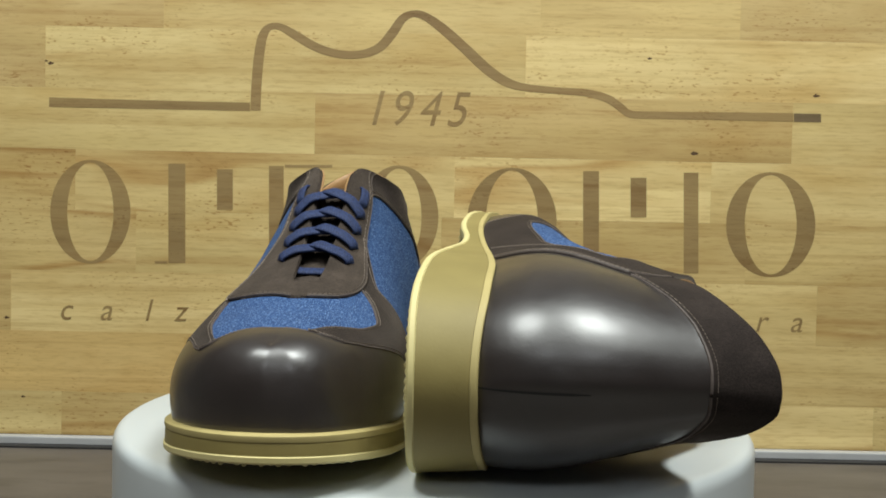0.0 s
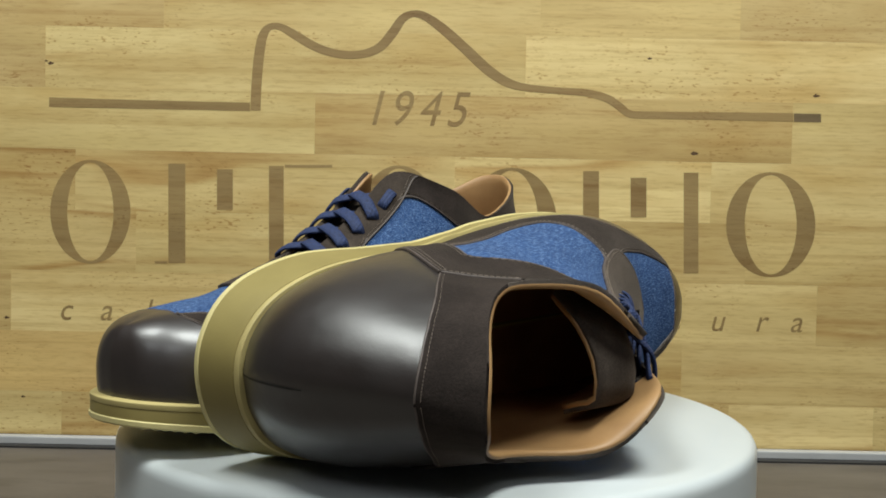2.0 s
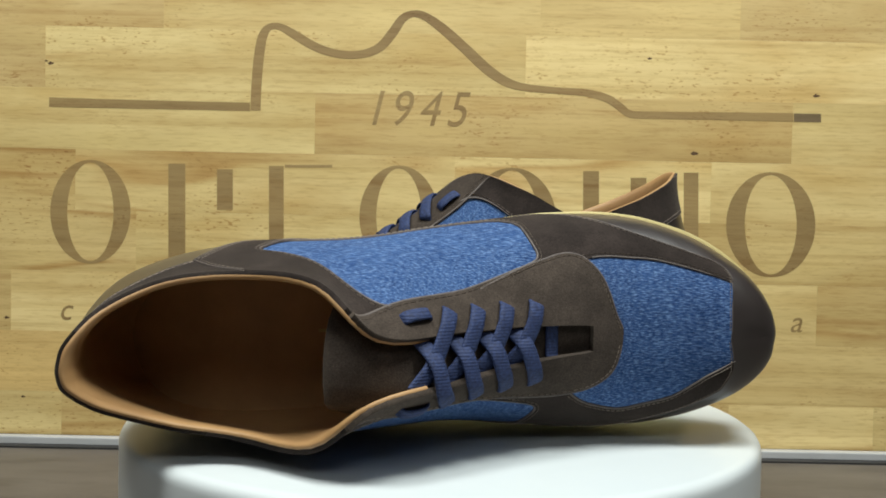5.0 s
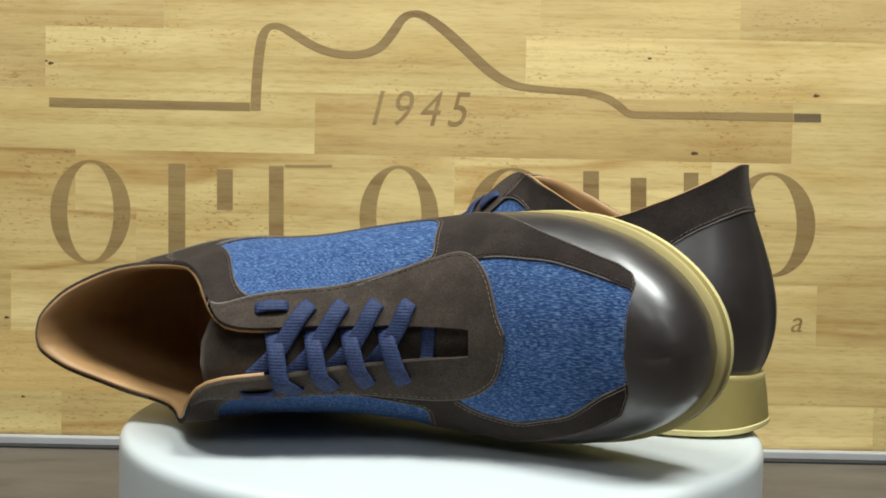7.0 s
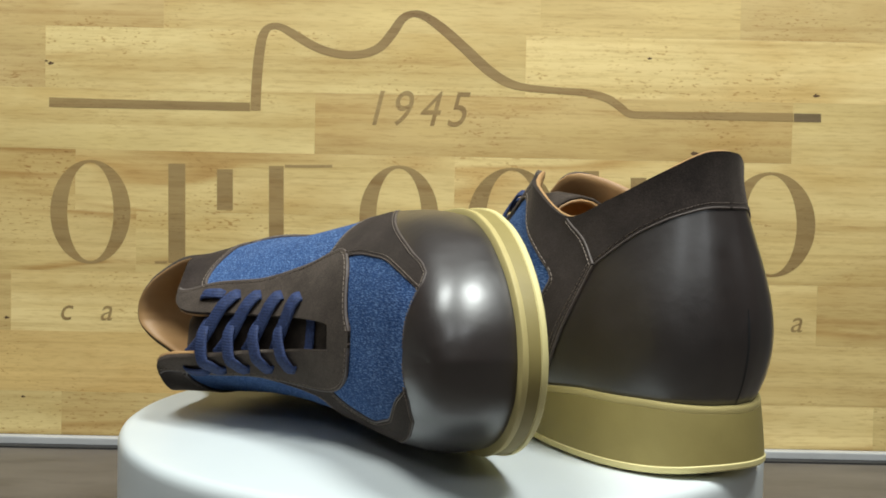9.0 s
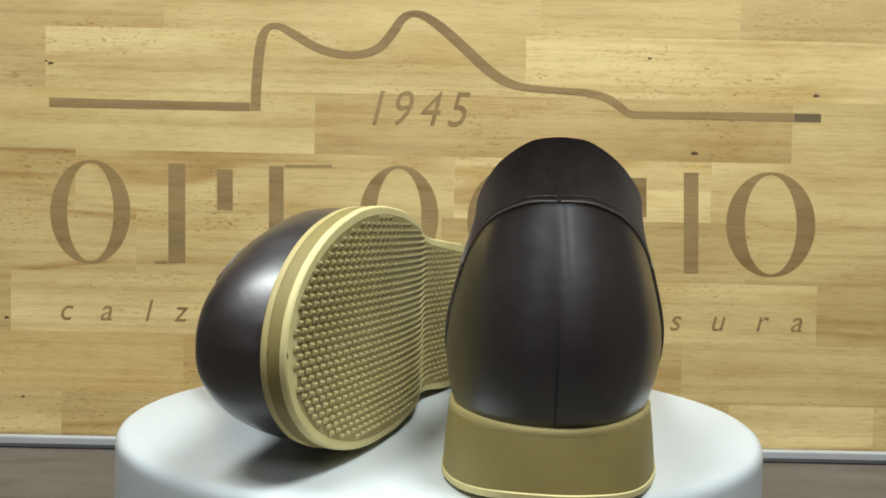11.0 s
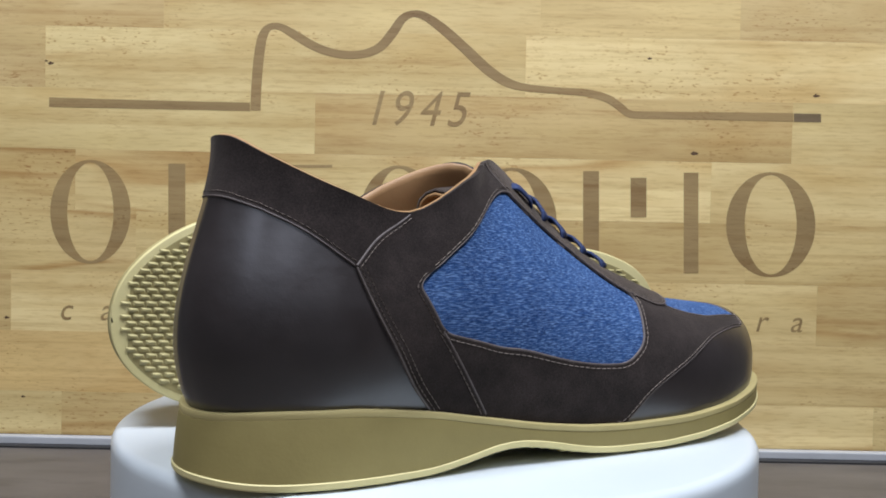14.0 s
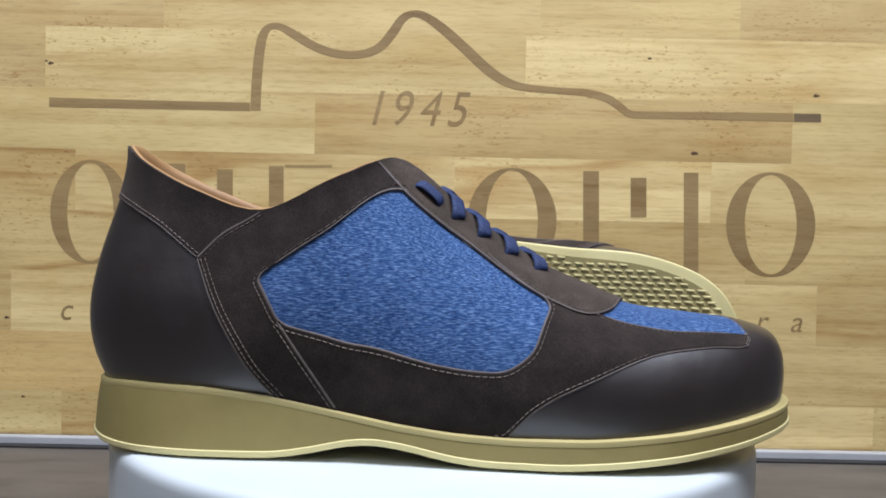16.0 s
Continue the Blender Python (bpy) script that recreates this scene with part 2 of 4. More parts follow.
UNDER = [(-6, 3), (5, 1), (20, 0), (80, 0), (95, 2.5), (110, 6), (122, 7), (135, 5), (150, 1.8), (165, 0.2), (195, 0), (215, 1.2), (240, 3.6), (265, 6.8), (290, 10.5), (315, 14), (320, 15)]


def table(rows, x):
    a = np.array(rows)
    return np.interp(x, a[:, 0], a[:, 1])


def smooth_table(rows, x):
    return (table(rows, x - 6) + 2 * table(rows, x) + table(rows, x + 6)) / 4


def at_index(rows, i):
    p = np.array(rows, float)
    i = min(max(i, 0.0), len(p) - 1.0)
    k = min(int(i), len(p) - 2)
    q = [p[max(k - 1, 0)], p[k], p[k + 1], p[min(k + 2, len(p) - 1)]]
    return cr(q, i - k)


N_U, N_V = 150, 40
CACHE = {}


SPLAY = {}      # how far the inner side of a shoe's mouth is pressed aside, by index


def section(i, side):
    """The four Bezier handles of the upper's section at index i."""
    edge = OUTER if side > 0 else INNER
    f = at_index(edge, i)
    d = at_index(edge, min(i + 0.05, 15)) - at_index(edge, max(i - 0.05, 0))
    out = np.array([d[1], -d[0]]) * side
    if i < 0.05:
        out = np.array([1.0, 0.05])
    if i > 14.95:
        out = np.array([-1.0, 0.0])
    out = out / np.linalg.norm(out)
    inset = np.interp(i, [0, 3, 6, 9, 12, 15], [5.0, 4.5, 3.5, 3.0, 3.3, 5.2])
    foot = f - out * inset
    z0 = smooth_table(FEATHER, f[0]) - 0.5
    x, c, h, z1 = at_index(RIDGE, i)
    head = np.array([x, c + side * max(h, 0)])
    if side < 0 and SPLAY:
        head[1] += sum(np.interp(i + k, list(SPLAY), list(SPLAY.values())) for k in (-0.7, -0.35, 0, 0.35, 0.7)) / 5
    b, k1, r2, k2 = at_index(FORM, i)
    b *= 1.0 if side > 0 else np.interp(i, [6, 8, 13, 15], [0.75, 0.35, 0.35, 0.75]) if SPLAY else 0.75
    p0 = np.array([*foot, z0])
    p1 = np.array([*(foot + out * b), z0 + (z1 - z0) * k1])
    flat = foot - head
    p2 = np.array([*(head + flat * r2), z0 + (z1 - z0) * k2])
    p3 = np.array([*head, z1])
    return p0, p1, p2, p3


def build_grid():
    for side in (1, -1):
        g = np.zeros((N_U + 1, N_V + 1, 3))
        for a in range(N_U + 1):
            p0, p1, p2, p3 = section(a * 15 / N_U, side)
            t = np.linspace(0, 1, 160)[:, None]
            c = (1 - t) ** 3 * p0 + 3 * t * (1 - t) ** 2 * p1 + 3 * t * t * (1 - t) * p2 + t ** 3 * p3
            s = np.concatenate([[0], np.cumsum(np.linalg.norm(np.diff(c, axis=0), axis=1))])
            w = np.linspace(0, s[-1], N_V + 1)
            g[a] = np.stack([np.interp(w, s, c[:, k]) for k in range(3)], 1)
        CACHE[side] = g
    # shared lines at the toe and the heel
    for a in (0, N_U):
        m = (CACHE[1][a] + CACHE[-1][a]) / 2
        CACHE[1][a], CACHE[-1][a] = m, m
    # even out the closing lines
    for end in (0, 1):
        k = 7
        a = CACHE[1][:k + 1] if end == 0 else CACHE[1][::-1][:k + 1]
        b = CACHE[-1][:k + 1] if end == 0 else CACHE[-1][::-1][:k + 1]
        seq = np.concatenate([a[::-1], b[1:]])
        for _ in range(8):
            seq[1:-1] = (seq[:-2] + 2 * seq[1:-1] + seq[2:]) / 4
        a[:] = seq[:k + 1][::-1]
        b[:] = seq[k:]
    # normals
    for side in (1, -1):
        g = CACHE[side]
        n = np.cross(np.gradient(g, axis=0), np.gradient(g, axis=1)) * side
        n /= np.linalg.norm(n, axis=2, keepdims=True) + 1e-9
        CACHE[side, "n"] = n
    for a in (0, N_U):
        m = CACHE[1, "n"][a] + CACHE[-1, "n"][a]
        m /= np.linalg.norm(m, axis=1, keepdims=True)
        CACHE[1, "n"][a], CACHE[-1, "n"][a] = m, m
    for a in range(int(N_U * 5.4 / 15)):
        m = CACHE[1, "n"][a, -1] + CACHE[-1, "n"][a, -1]
        CACHE[1, "n"][a, -1] = CACHE[-1, "n"][a, -1] = m / np.linalg.norm(m)


US, QS = 400.0, 95.0      # size of the flat pattern, roughly to scale
GAP = 1.5                 # half width of the middle strip in the pattern


def bilinear(g, u, v):
    a, b = min(max(u, 0), 1) * N_U, min(max(v, 0), 1) * N_V
    i, j = min(int(a), N_U - 1), min(int(b), N_V - 1)
    s, t = a - i, b - j
    return g[i, j] * (1 - s) * (1 - t) + g[i + 1, j] * s * (1 - t) + g[i, j + 1] * (1 - s) * t + g[i + 1, j + 1] * s * t


def surface(x, y, offset=0.0):
    """Point of the upper for a point of the flat pattern."""
    u = x / US
    if abs(y) < GAP:
        s = (y / GAP + 1) / 2
        p = bilinear(CACHE[1], u, 1) * s + bilinear(CACHE[-1], u, 1) * (1 - s)
        n = bilinear(CACHE[1, "n"], u, 1) * s + bilinear(CACHE[-1, "n"], u, 1) * (1 - s)
    else:
        side = 1 if y > 0 else -1
        v = 1 - (abs(y) - GAP) / (QS - GAP)
        p, n = bilinear(CACHE[side], u, v), bilinear(CACHE[side, "n"], u, v)
    return p + n * offset / np.linalg.norm(n)


def flat(points, side=0, weights=(1, 0.15, 1)):
    """Pattern points of places on the upper; side 0: by the place itself."""
    out = []
    for p in points:
        best = None
        for s in ((1, -1) if side == 0 else (side,)):
            d = (((CACHE[s] - np.array(p)) * np.array(weights)) ** 2).sum(2)
            k = np.unravel_index(d.argmin(), d.shape)
            if best is None or d[k] < best[0]:
                # settle between the grid's points
                i, j = k
                bu, bv, bd = i / N_U, j / N_V, d[k]
                step_u, step_v = 0.6 / N_U, 0.6 / N_V
                for _ in range(9):
                    for du in (-1, 0, 1):
                        for dv in (-1, 0, 1):
                            uu, vv = min(max(bu + du * step_u, 0), 1), min(max(bv + dv * step_v, 0), 1)
                            e = (((bilinear(CACHE[s], uu, vv) - np.array(p)) * np.array(weights)) ** 2).sum()
                            if e < bd:
                                bd, nu, nv = e, uu, vv
                                bu, bv = nu, nv
                    step_u, step_v = step_u / 2, step_v / 2
                best = (bd, bu * US, s * (GAP + (1 - bv) * (QS - GAP)))
        out.append((best[1], best[2]))
    return out


def inside(poly, x, y):
    hit = False
    n = len(poly)
    for i in range(n):
        (x0, y0), (x1, y1) = poly[i], poly[i - 1]
        if (y0 > y) != (y1 > y) and x < (x1 - x0) * (y - y0) / (y1 - y0) + x0:
            hit = not hit
    return hit


def inside_all(poly, x, y):
    hit = np.zeros(len(x), bool)
    for i in range(len(poly)):
        (x0, y0), (x1, y1) = poly[i], poly[i - 1]
        if y0 != y1:
            hit ^= ((y0 > y) != (y1 > y)) & (x < (x1 - x0) * (y - y0) / (y1 - y0) + x0)
    return hit


def fine(points, n=6):
    return [tuple(p) for p in spline(points, n)]


def rounded(poly, r, n=5):
    """A closed outline with rounded corners."""
    out = []
    m = len(poly)
    for i in range(m):
        a, b, c = (np.array(poly[k % m], float) for k in (i - 1, i, i + 1))
        da, dc = np.linalg.norm(a - b), np.linalg.norm(c - b)
        s = b + (a - b) * min(r / da, 0.45)
        e = b + (c - b) * min(r / dc, 0.45)
        for k in range(n + 1):
            t = k / n
            out.append(tuple((1 - t) ** 2 * s + 2 * t * (1 - t) * b + t * t * e))
    return out


def densify(poly, step=2.5, closed=True):
    out = []
    m = len(poly)
    for i in range(m if closed else m - 1):
        a, b = np.array(poly[i]), np.array(poly[(i + 1) % m])
        k = max(1, int(np.linalg.norm(b - a) / step))
        out += [tuple(a + (b - a) * j / k) for j in range(k)]
    if not closed:
        out.append(tuple(poly[-1]))
    return out


SLOT = 5.9 / 15 * US


def pattern():
    """The panels of the upper as outlines of the flat pattern, and the seams to stitch."""
    P, seams = {}, []
    face_o = flat([(117, 22, 124), (132, 26, 108.5), (160, 33.5, 87)], 1)
    face_o += flat([(191, 40, 66), (207, 38, 60), (219, 30, 61.5)], 1)
    face_i = flat([(117, -18, 124), (132, -20, 109), (160, -22, 88)], -1)
    face_i += flat([(191, -26, 70), (207, -24, 66), (219, -15, 64)], -1)
    front = flat([(226, 18, 62)], 1, (1, 1, .1)) + flat([(228.5, 7.5, 63)], 1, (1, 1, .1)) + flat([(226, -5, 62)], -1, (1, 1, .1))
    line = fine(face_o + front + face_i[::-1])
    P["facing"] = densify([(face_o[0][0] + 6, 0)] + line + [(face_i[0][0] + 6, 0)])
    seams.append((line, -1.8))
    side_o = fine(flat([(168, 50, 8), (174, 55, 13), (186, 57, 25), (204, 57, 34.5), (232, 55, 45)], 1) + flat([(258, 47.5, 51)], 1, (1, .7, .6)) + flat([(271, 41, 53)], 1, (1, 1, .3)))
    top_c = flat([(276.5, 37.5, 54), (279, 33.5, 54)], 1, (1, 1, .2)) + flat([(278, 20, 55), (278, 10, 56)], 1, (1, 1, .1)) + flat([(279, -1, 55)], -1, (1, 1, .1)) + flat([(279, -8, 54), (275, -16, 52)], -1, (1, 1, .2))
    side_i = fine(flat([(262, -29, 48), (232, -38, 41), (204, -40, 31), (186, -40, 21), (174, -37, 13), (168, -36, 8)], -1))
    cap = side_o + top_c + side_i
    P["toe_cap"] = densify([(-9, 110), (side_o[0][0], 110)] + cap + [(side_i[-1][0], -110), (-9, -110)])
    seams.append((cap, 1.6))
    vamp = flat([(282, 30, 55)], 1, (1, 1, .2)) + flat([(262, 36.5, 55), (243, 41, 55)], 1, (1, 1, .3)) + flat([(222, 42, 57), (210, 40, 60), (203, 33, 66)], 1, (1, 1, .4))
    vamp += flat([(205, -15, 70), (214, -22, 66), (230, -26, 60), (252, -20, 58), (268, -9, 57)], -1, (1, 1, .3)) + flat([(284, 0, 55), (284, 12, 55)], 0, (1, 1, .1))
    P["vamp_denim"] = densify(rounded(vamp, 6))
    seams.append((rounded(vamp, 6), 1.8))
    for s, name in ((1, "outer"), (-1, "inner")):
        o = lambda pts, w=(1, .15, 1): flat([(x, s * y, z) for x, y, z in pts], s, w)
        den = o([(72, 44, 74.5), (82, 52, 55.5), (110, 53, 48), (140, 56, 42), (158, 57, 39), (173, 57, 38.5), (184, 50, 46), (193, 41, 64.5)])
        lip = o([(159, 33, 89.5), (131.5, 25, 109)])
        P["denim_" + name] = densify(rounded(den + [(p[0], p[1] - s * 1.5) for p in lip], 5))
        ring = rounded(den + [(p[0], p[1] - s * 1.5) for p in lip], 5)
        seams.append((ring + ring[:1], 1.8))
        seam_a = fine(o([(47, 37, 81), (52, 42, 68), (60, 46, 52), (70, 46, 36), (80, 44, 20)]))
        seam_b = fine(o([(47, 37, 81), (31, 34, 93), (17, 26, 101)])) + [(US + 9, o([(5, 0, 105.5)])[0][1])]
        seam_c = fine(o([(47, 37, 81), (58, 37, 92), (73, 36, 102)]))
        seam_d = fine(o([(81, 52, 57), (94, 52, 38), (106, 48, 16)]))
        P["counter_" + name] = densify(seam_a[::-1] + seam_b[1:] + [(US + 9, s * 110), (seam_a[-1][0], s * 110)])
        P["collar_" + name] = densify(seam_b[::-1] + seam_c[1:] + [(seam_c[-1][0], 0), (US + 9, 0)])
        P["quarter_" + name] = densify(seam_a[::-1] + seam_c[1:] + [(seam_c[-1][0], 0), (face_o[0][0] + 4, 0)] + [tuple((face_o if s > 0 else face_i)[0])] + [tuple((face_o if s > 0 else face_i)[1])] + [tuple(den[1])] + seam_d + [(seam_d[-1][0], s * 110), (seam_a[-1][0], s * 110)])
        seams += [(seam_a, 1.6 * s), (seam_a, 3.4 * s), (seam_b, 2.0 * s), (seam_c, -1.8 * s), (seam_d, 1.8 * s)]
    return P, seams


ORDER = ["facing", "toe_cap", "vamp_denim", "denim_outer", "denim_inner", "counter_outer", "counter_inner", "collar_outer", "collar_inner", "quarter_outer", "quarter_inner"]
# panel: part's name, material, height over the base, label
PANELS = {"facing": ("lace_facing", SUEDE_LIGHT, 2.0, "brown nubuck lace facing"), "toe_cap": ("toe_cap", LEATHER, 0.8, "polished dark brown leather toe cap"),
          "vamp_denim": ("vamp_panel", DENIM, 0.5, "blue denim vamp panel"), "denim_outer": ("side_panel", DENIM, 0.5, "blue denim side panel"), "denim_inner": ("side_panel", DENIM, 0.5, "blue denim side panel"),
          "counter": ("heel_counter", LEATHER, 0.6, "smooth dark brown leather heel counter"), "collar_outer": ("collar", SUEDE, 1.2, "dark brown suede collar"),
          "quarter_outer": ("quarter", SUEDE, 1.7, "brown suede quarter"), "quarter_inner": ("quarter", SUEDE, 1.7, "brown suede quarter"), "body": ("mudguard", SUEDE, 1.2, "dark brown suede lower panel")}
MERGED = {"counter_inner": "counter", "counter_outer": "counter", "collar_inner": "collar_outer"}
PATTERN = {}


def cut_pattern():
    """Cuts the flat pattern along all outlines once, for both shoes."""
    from mathutils.geometry import delaunay_2d_cdt
    outlines, seams = pattern()
    pts, edges = [], []

    def add(poly, closed=True):
        poly = [(min(max(x, 0.0), US), min(max(y, -QS), QS)) for x, y in poly]
        base = len(pts)
        pts.extend(Vector(p) for p in poly)
        for k in range(len(poly) if closed else len(poly) - 1):
            a, b = base + k, base + (k + 1) % len(poly)
            if (pts[a] - pts[b]).length > 1e-4:
                edges.append((a, b))

    frame_line = densify([(0, -QS), (US, -QS), (US, -GAP), (SLOT, -GAP), (SLOT, GAP), (US, GAP), (US, QS), (0, QS)], 3.0)
    add(frame_line)
    add(densify([(0, GAP), (SLOT, GAP)], 3.0, False), False)
    add(densify([(0, -GAP), (SLOT, -GAP)], 3.0, False), False)
    for k in ORDER:
        add(outlines[k])
    for x in np.arange(2, US, 3.2):
        for y in np.arange(-QS + 1.8, QS, 3.1):
            if abs(y) > GAP + 1:
                pts.append(Vector((x, y)))
    v, _, f, *_ = delaunay_2d_cdt(pts, edges, [], 0, 1e-4)
    groups, kept = {}, []
    for tri in f:
        c = (v[tri[0]] + v[tri[1]] + v[tri[2]]) / 3
        if c.x > SLOT and abs(c.y) < GAP or not (0 < c.x < US) or abs(c.y) > QS:
            continue
        kept.append((tuple(tri), c.x, c.y))
    cx, cy = np.array([k[1] for k in kept]), np.array([k[2] for k in kept])
    label = np.full(len(kept), "body", dtype=object)
    for k in ORDER[::-1]:
        label[inside_all(outlines[k], cx, cy)] = k
    for (tri, _, _), name in zip(kept, label):
        groups.setdefault(MERGED.get(name, name), []).append(tri)
    PATTERN["verts"], PATTERN["groups"], PATTERN["seams"], PATTERN["outlines"] = [tuple(p) for p in v], groups, seams, outlines


def to_shoe(p, hand):
    return (p[0] * MM, -hand * p[1] * MM, p[2] * MM)


def unit(p):
    p = np.array(p, float)
    return p / (np.linalg.norm(p) + 1e-12)


def panel(name, hand, parent):
    """One panel of the upper, with its cut edge."""
    kind, mat, height, label = PANELS[name]
    tris = PATTERN["groups"].get(name, [])
    used = sorted({i for t in tris for i in t})
    index = {k: j for j, k in enumerate(used)}
    v = PATTERN["verts"]
    count = {}
    for t in tris:
        for a, b in ((t[0], t[1]), (t[1], t[2]), (t[2], t[0])):
            count[tuple(sorted((a, b)))] = count.get(tuple(sorted((a, b))), 0) + 1
    border = {e for e, c in count.items() if c == 1}
    rim = {i for e in border for i in e}
    top = {i: surface(*v[i], height) for i in used}
    base = {i: surface(*v[i], 0.0) for i in used}
    verts = [to_shoe(top[i], hand) for i in used]
    normals = [unit(to_shoe(top[i] - base[i], hand)) for i in used]
    faces = [tuple(index[i] for i in t) if hand > 0 else tuple(index[i] for i in t[::-1]) for t in tris]
    low = {i: surface(*v[i], -0.6) for i in rim}
    for t in tris:
        for a, b in ((t[0], t[1]), (t[1], t[2]), (t[2], t[0])):
            if tuple(sorted((a, b))) in border:
                if (v[a][0] < 0.01 and v[b][0] < 0.01) or (v[a][0] > US - 0.01 and v[b][0] > US - 0.01):
                    continue
                k = len(verts)
                c = next(j for j in t if j not in (a, b))
                out = unit((top[a] + top[b]) / 2 - top[c])
                up = unit(top[a] - base[a])
                out = unit(out - up * (out @ up))
                verts += [to_shoe(q, hand) for q in (top[a], top[b], low[b], low[a])]
                normals += [unit(to_shoe(out + up * 0.8, hand))] * 2 + [unit(to_shoe(out, hand))] * 2
                faces.append((k, k + 3, k + 2, k + 1) if hand > 0 else (k, k + 1, k + 2, k + 3))
    ob = mesh_object(kind, verts, faces, mat, parent, label, recalc=False)
    ob.data.normals_split_custom_set_from_vertices([tuple(n) for n in normals])
    return ob


def stitching(hand, parent):
    verts, faces = [], []
    for q, high in stitch_places():
        e = [surface(*k, high) for k in q]
        up = surface(*q[0], high + 1) - e[0]
        across = np.cross(e[1] - e[0], up)
        across *= 0.30 / (np.linalg.norm(across) + 1e-9)
        b = len(verts)
        for k in e:
            verts += [to_shoe(k + across - up * 0.3, hand), to_shoe(k + up * 0.30, hand), to_shoe(k - across - up * 0.3, hand)]
        faces += [(b, b + 1, b + 4, b + 3), (b + 1, b + 2, b + 5, b + 4), (b, b + 2, b + 1), (b + 3, b + 4, b + 5)]
    ob = mesh_object("stitching", verts, faces, THREAD, parent, "brown topstitching", smooth=False)
    ob["kind"] = "stuff"


def panel_edges(hand, parent):
    """The turned edges along the seams: a low rounded bead on each."""
    verts, faces = [], []
    done = set()
    for line, _ in PATTERN["seams"]:
        p = np.array(line, float)
        key = tuple(np.round(p[0], 2)) + tuple(np.round(p[-1], 2)) + (len(p),)
        if key in done:
            continue
        done.add(key)
        p = p[[0] + [i for i in range(1, len(p)) if np.linalg.norm(p[i] - p[i - 1]) > 0.05]]
        d = np.gradient(p, axis=0)
        d /= np.linalg.norm(d, axis=1, keepdims=True) + 1e-9
        nrm = np.stack([-d[:, 1], d[:, 0]], 1)
        ha, hb = heights(p + nrm), heights(p - nrm)
        s = np.concatenate([[0], np.cumsum(np.linalg.norm(np.diff(p, axis=0), axis=1))])
        last = None
        for a in np.arange(0.6, s[-1] - 0.5, 1.6):
            q = np.array([np.interp(a, s, p[:, 0]), np.interp(a, s, p[:, 1])])
            x, y = np.interp(a, s, ha), np.interp(a, s, hb)
            if abs(x - y) < 0.15 or abs(q[1]) < GAP + 0.5 or abs(q[1]) > QS - 1 or q[0] < 1 or q[0] > US - 1:
                last = None
                continue
            m = np.array([np.interp(a, s, nrm[:, 0]), np.interp(a, s, nrm[:, 1])])
            m = m if x > y else -m
            high = max(x, y)
            b = len(verts)
            for w, h in ((0.55, 0.02), (0.32, 0.11), (0.02, 0.09), (-0.18, -0.15), (-0.22, -0.9)):
                verts.append(to_shoe(surface(*(q + m * w), high + h), hand))
            if last is not None:
                faces += [(last + k, last + k + 1, b + k + 1, b + k) for k in range(4)]
            last = b
    mesh_object("panel_edge", verts, faces, EDGE, parent, "turned brown leather panel edges")


def heights(points):
    p = np.array(points, float)
    out = np.full(len(p), PANELS["body"][2])
    for k in ORDER[::-1]:
        out[inside_all(PATTERN["outlines"][k], p[:, 0], p[:, 1])] = PANELS[MERGED.get(k, k)][2]
    return out


def stitch_places():
    """Ends and height of each stitch, on the upper one of the two panels that meet."""
    out = []
    for line, off in PATTERN["seams"]:
        p = np.array(line, float)
        keep = [0] + [i for i in range(1, len(p)) if np.linalg.norm(p[i] - p[i - 1]) > 0.05]
        p = p[keep]
        d = np.gradient(p, axis=0)
        d /= np.linalg.norm(d, axis=1, keepdims=True) + 1e-9
        nrm = np.stack([-d[:, 1], d[:, 0]], 1)
        real = (heights(p + nrm) != heights(p - nrm)).astype(float)
        score = [heights(p + nrm * w * abs(off)).sum() for w in (1, -1)]
        p = p + nrm * abs(off) * (1 if score[0] >= score[1] else -1)
        s = np.concatenate([[0], np.cumsum(np.linalg.norm(np.diff(p, axis=0), axis=1))])
        for a in np.arange(1, s[-1] - 2, 2.5):
            q = [np.array([np.interp(w, s, p[:, 0]), np.interp(w, s, p[:, 1])]) for w in (a, a + 1.7)]
            if np.interp(a, s, real) < 0.5 or any(abs(k[1]) < GAP + 0.5 or abs(k[1]) > QS - 1 or k[0] < 1 or k[0] > US - 1 for k in q):
                continue
            out.append(q)
    high = np.maximum(heights([q[0] for q in out]), heights([q[1] for q in out]))
    return list(zip(out, high))


def lining(hand, parent):
    """The tan inner skin, with the rolled edge at the mouth."""
    verts, faces = [], []
    for side in (1, -1):
        base = len(verts)
        g, n = CACHE[side], CACHE[side, "n"]
        rows = range(0, N_U + 1, 2)
        cols = [0, 4, 8, 12, 16, 20, 24, 28, 31, 34, 36, 38, 39, 40]
        for a in rows:
            for b in cols:
                depth = -2.6 if b < 40 else -1.9
                verts.append(to_shoe(g[a, b] + n[a, b] * depth, hand))
            up = g[a, -1] - g[a, -2]
            up = up / np.linalg.norm(up)
            verts.append(to_shoe(g[a, -1] + n[a, -1] * -1.2 + up * 0.6, hand))
            verts.append(to_shoe(g[a, -1] + n[a, -1] * -0.3 + up * 0.1, hand))
        w = len(cols) + 2
        for a in range(len(rows) - 1):
            open_top = rows[a] * 15 / N_U > 8.2
            for b in range(w - 1 if open_top else w - 6 if rows[a] * 15 / N_U > 5.4 else w - 3):
                k = base + a * w + b
                faces.append((k, k + 1, k + 1 + w, k + w))
    return mesh_object("lining", verts, faces, LINING, parent, "tan leather lining", merge=2e-5)


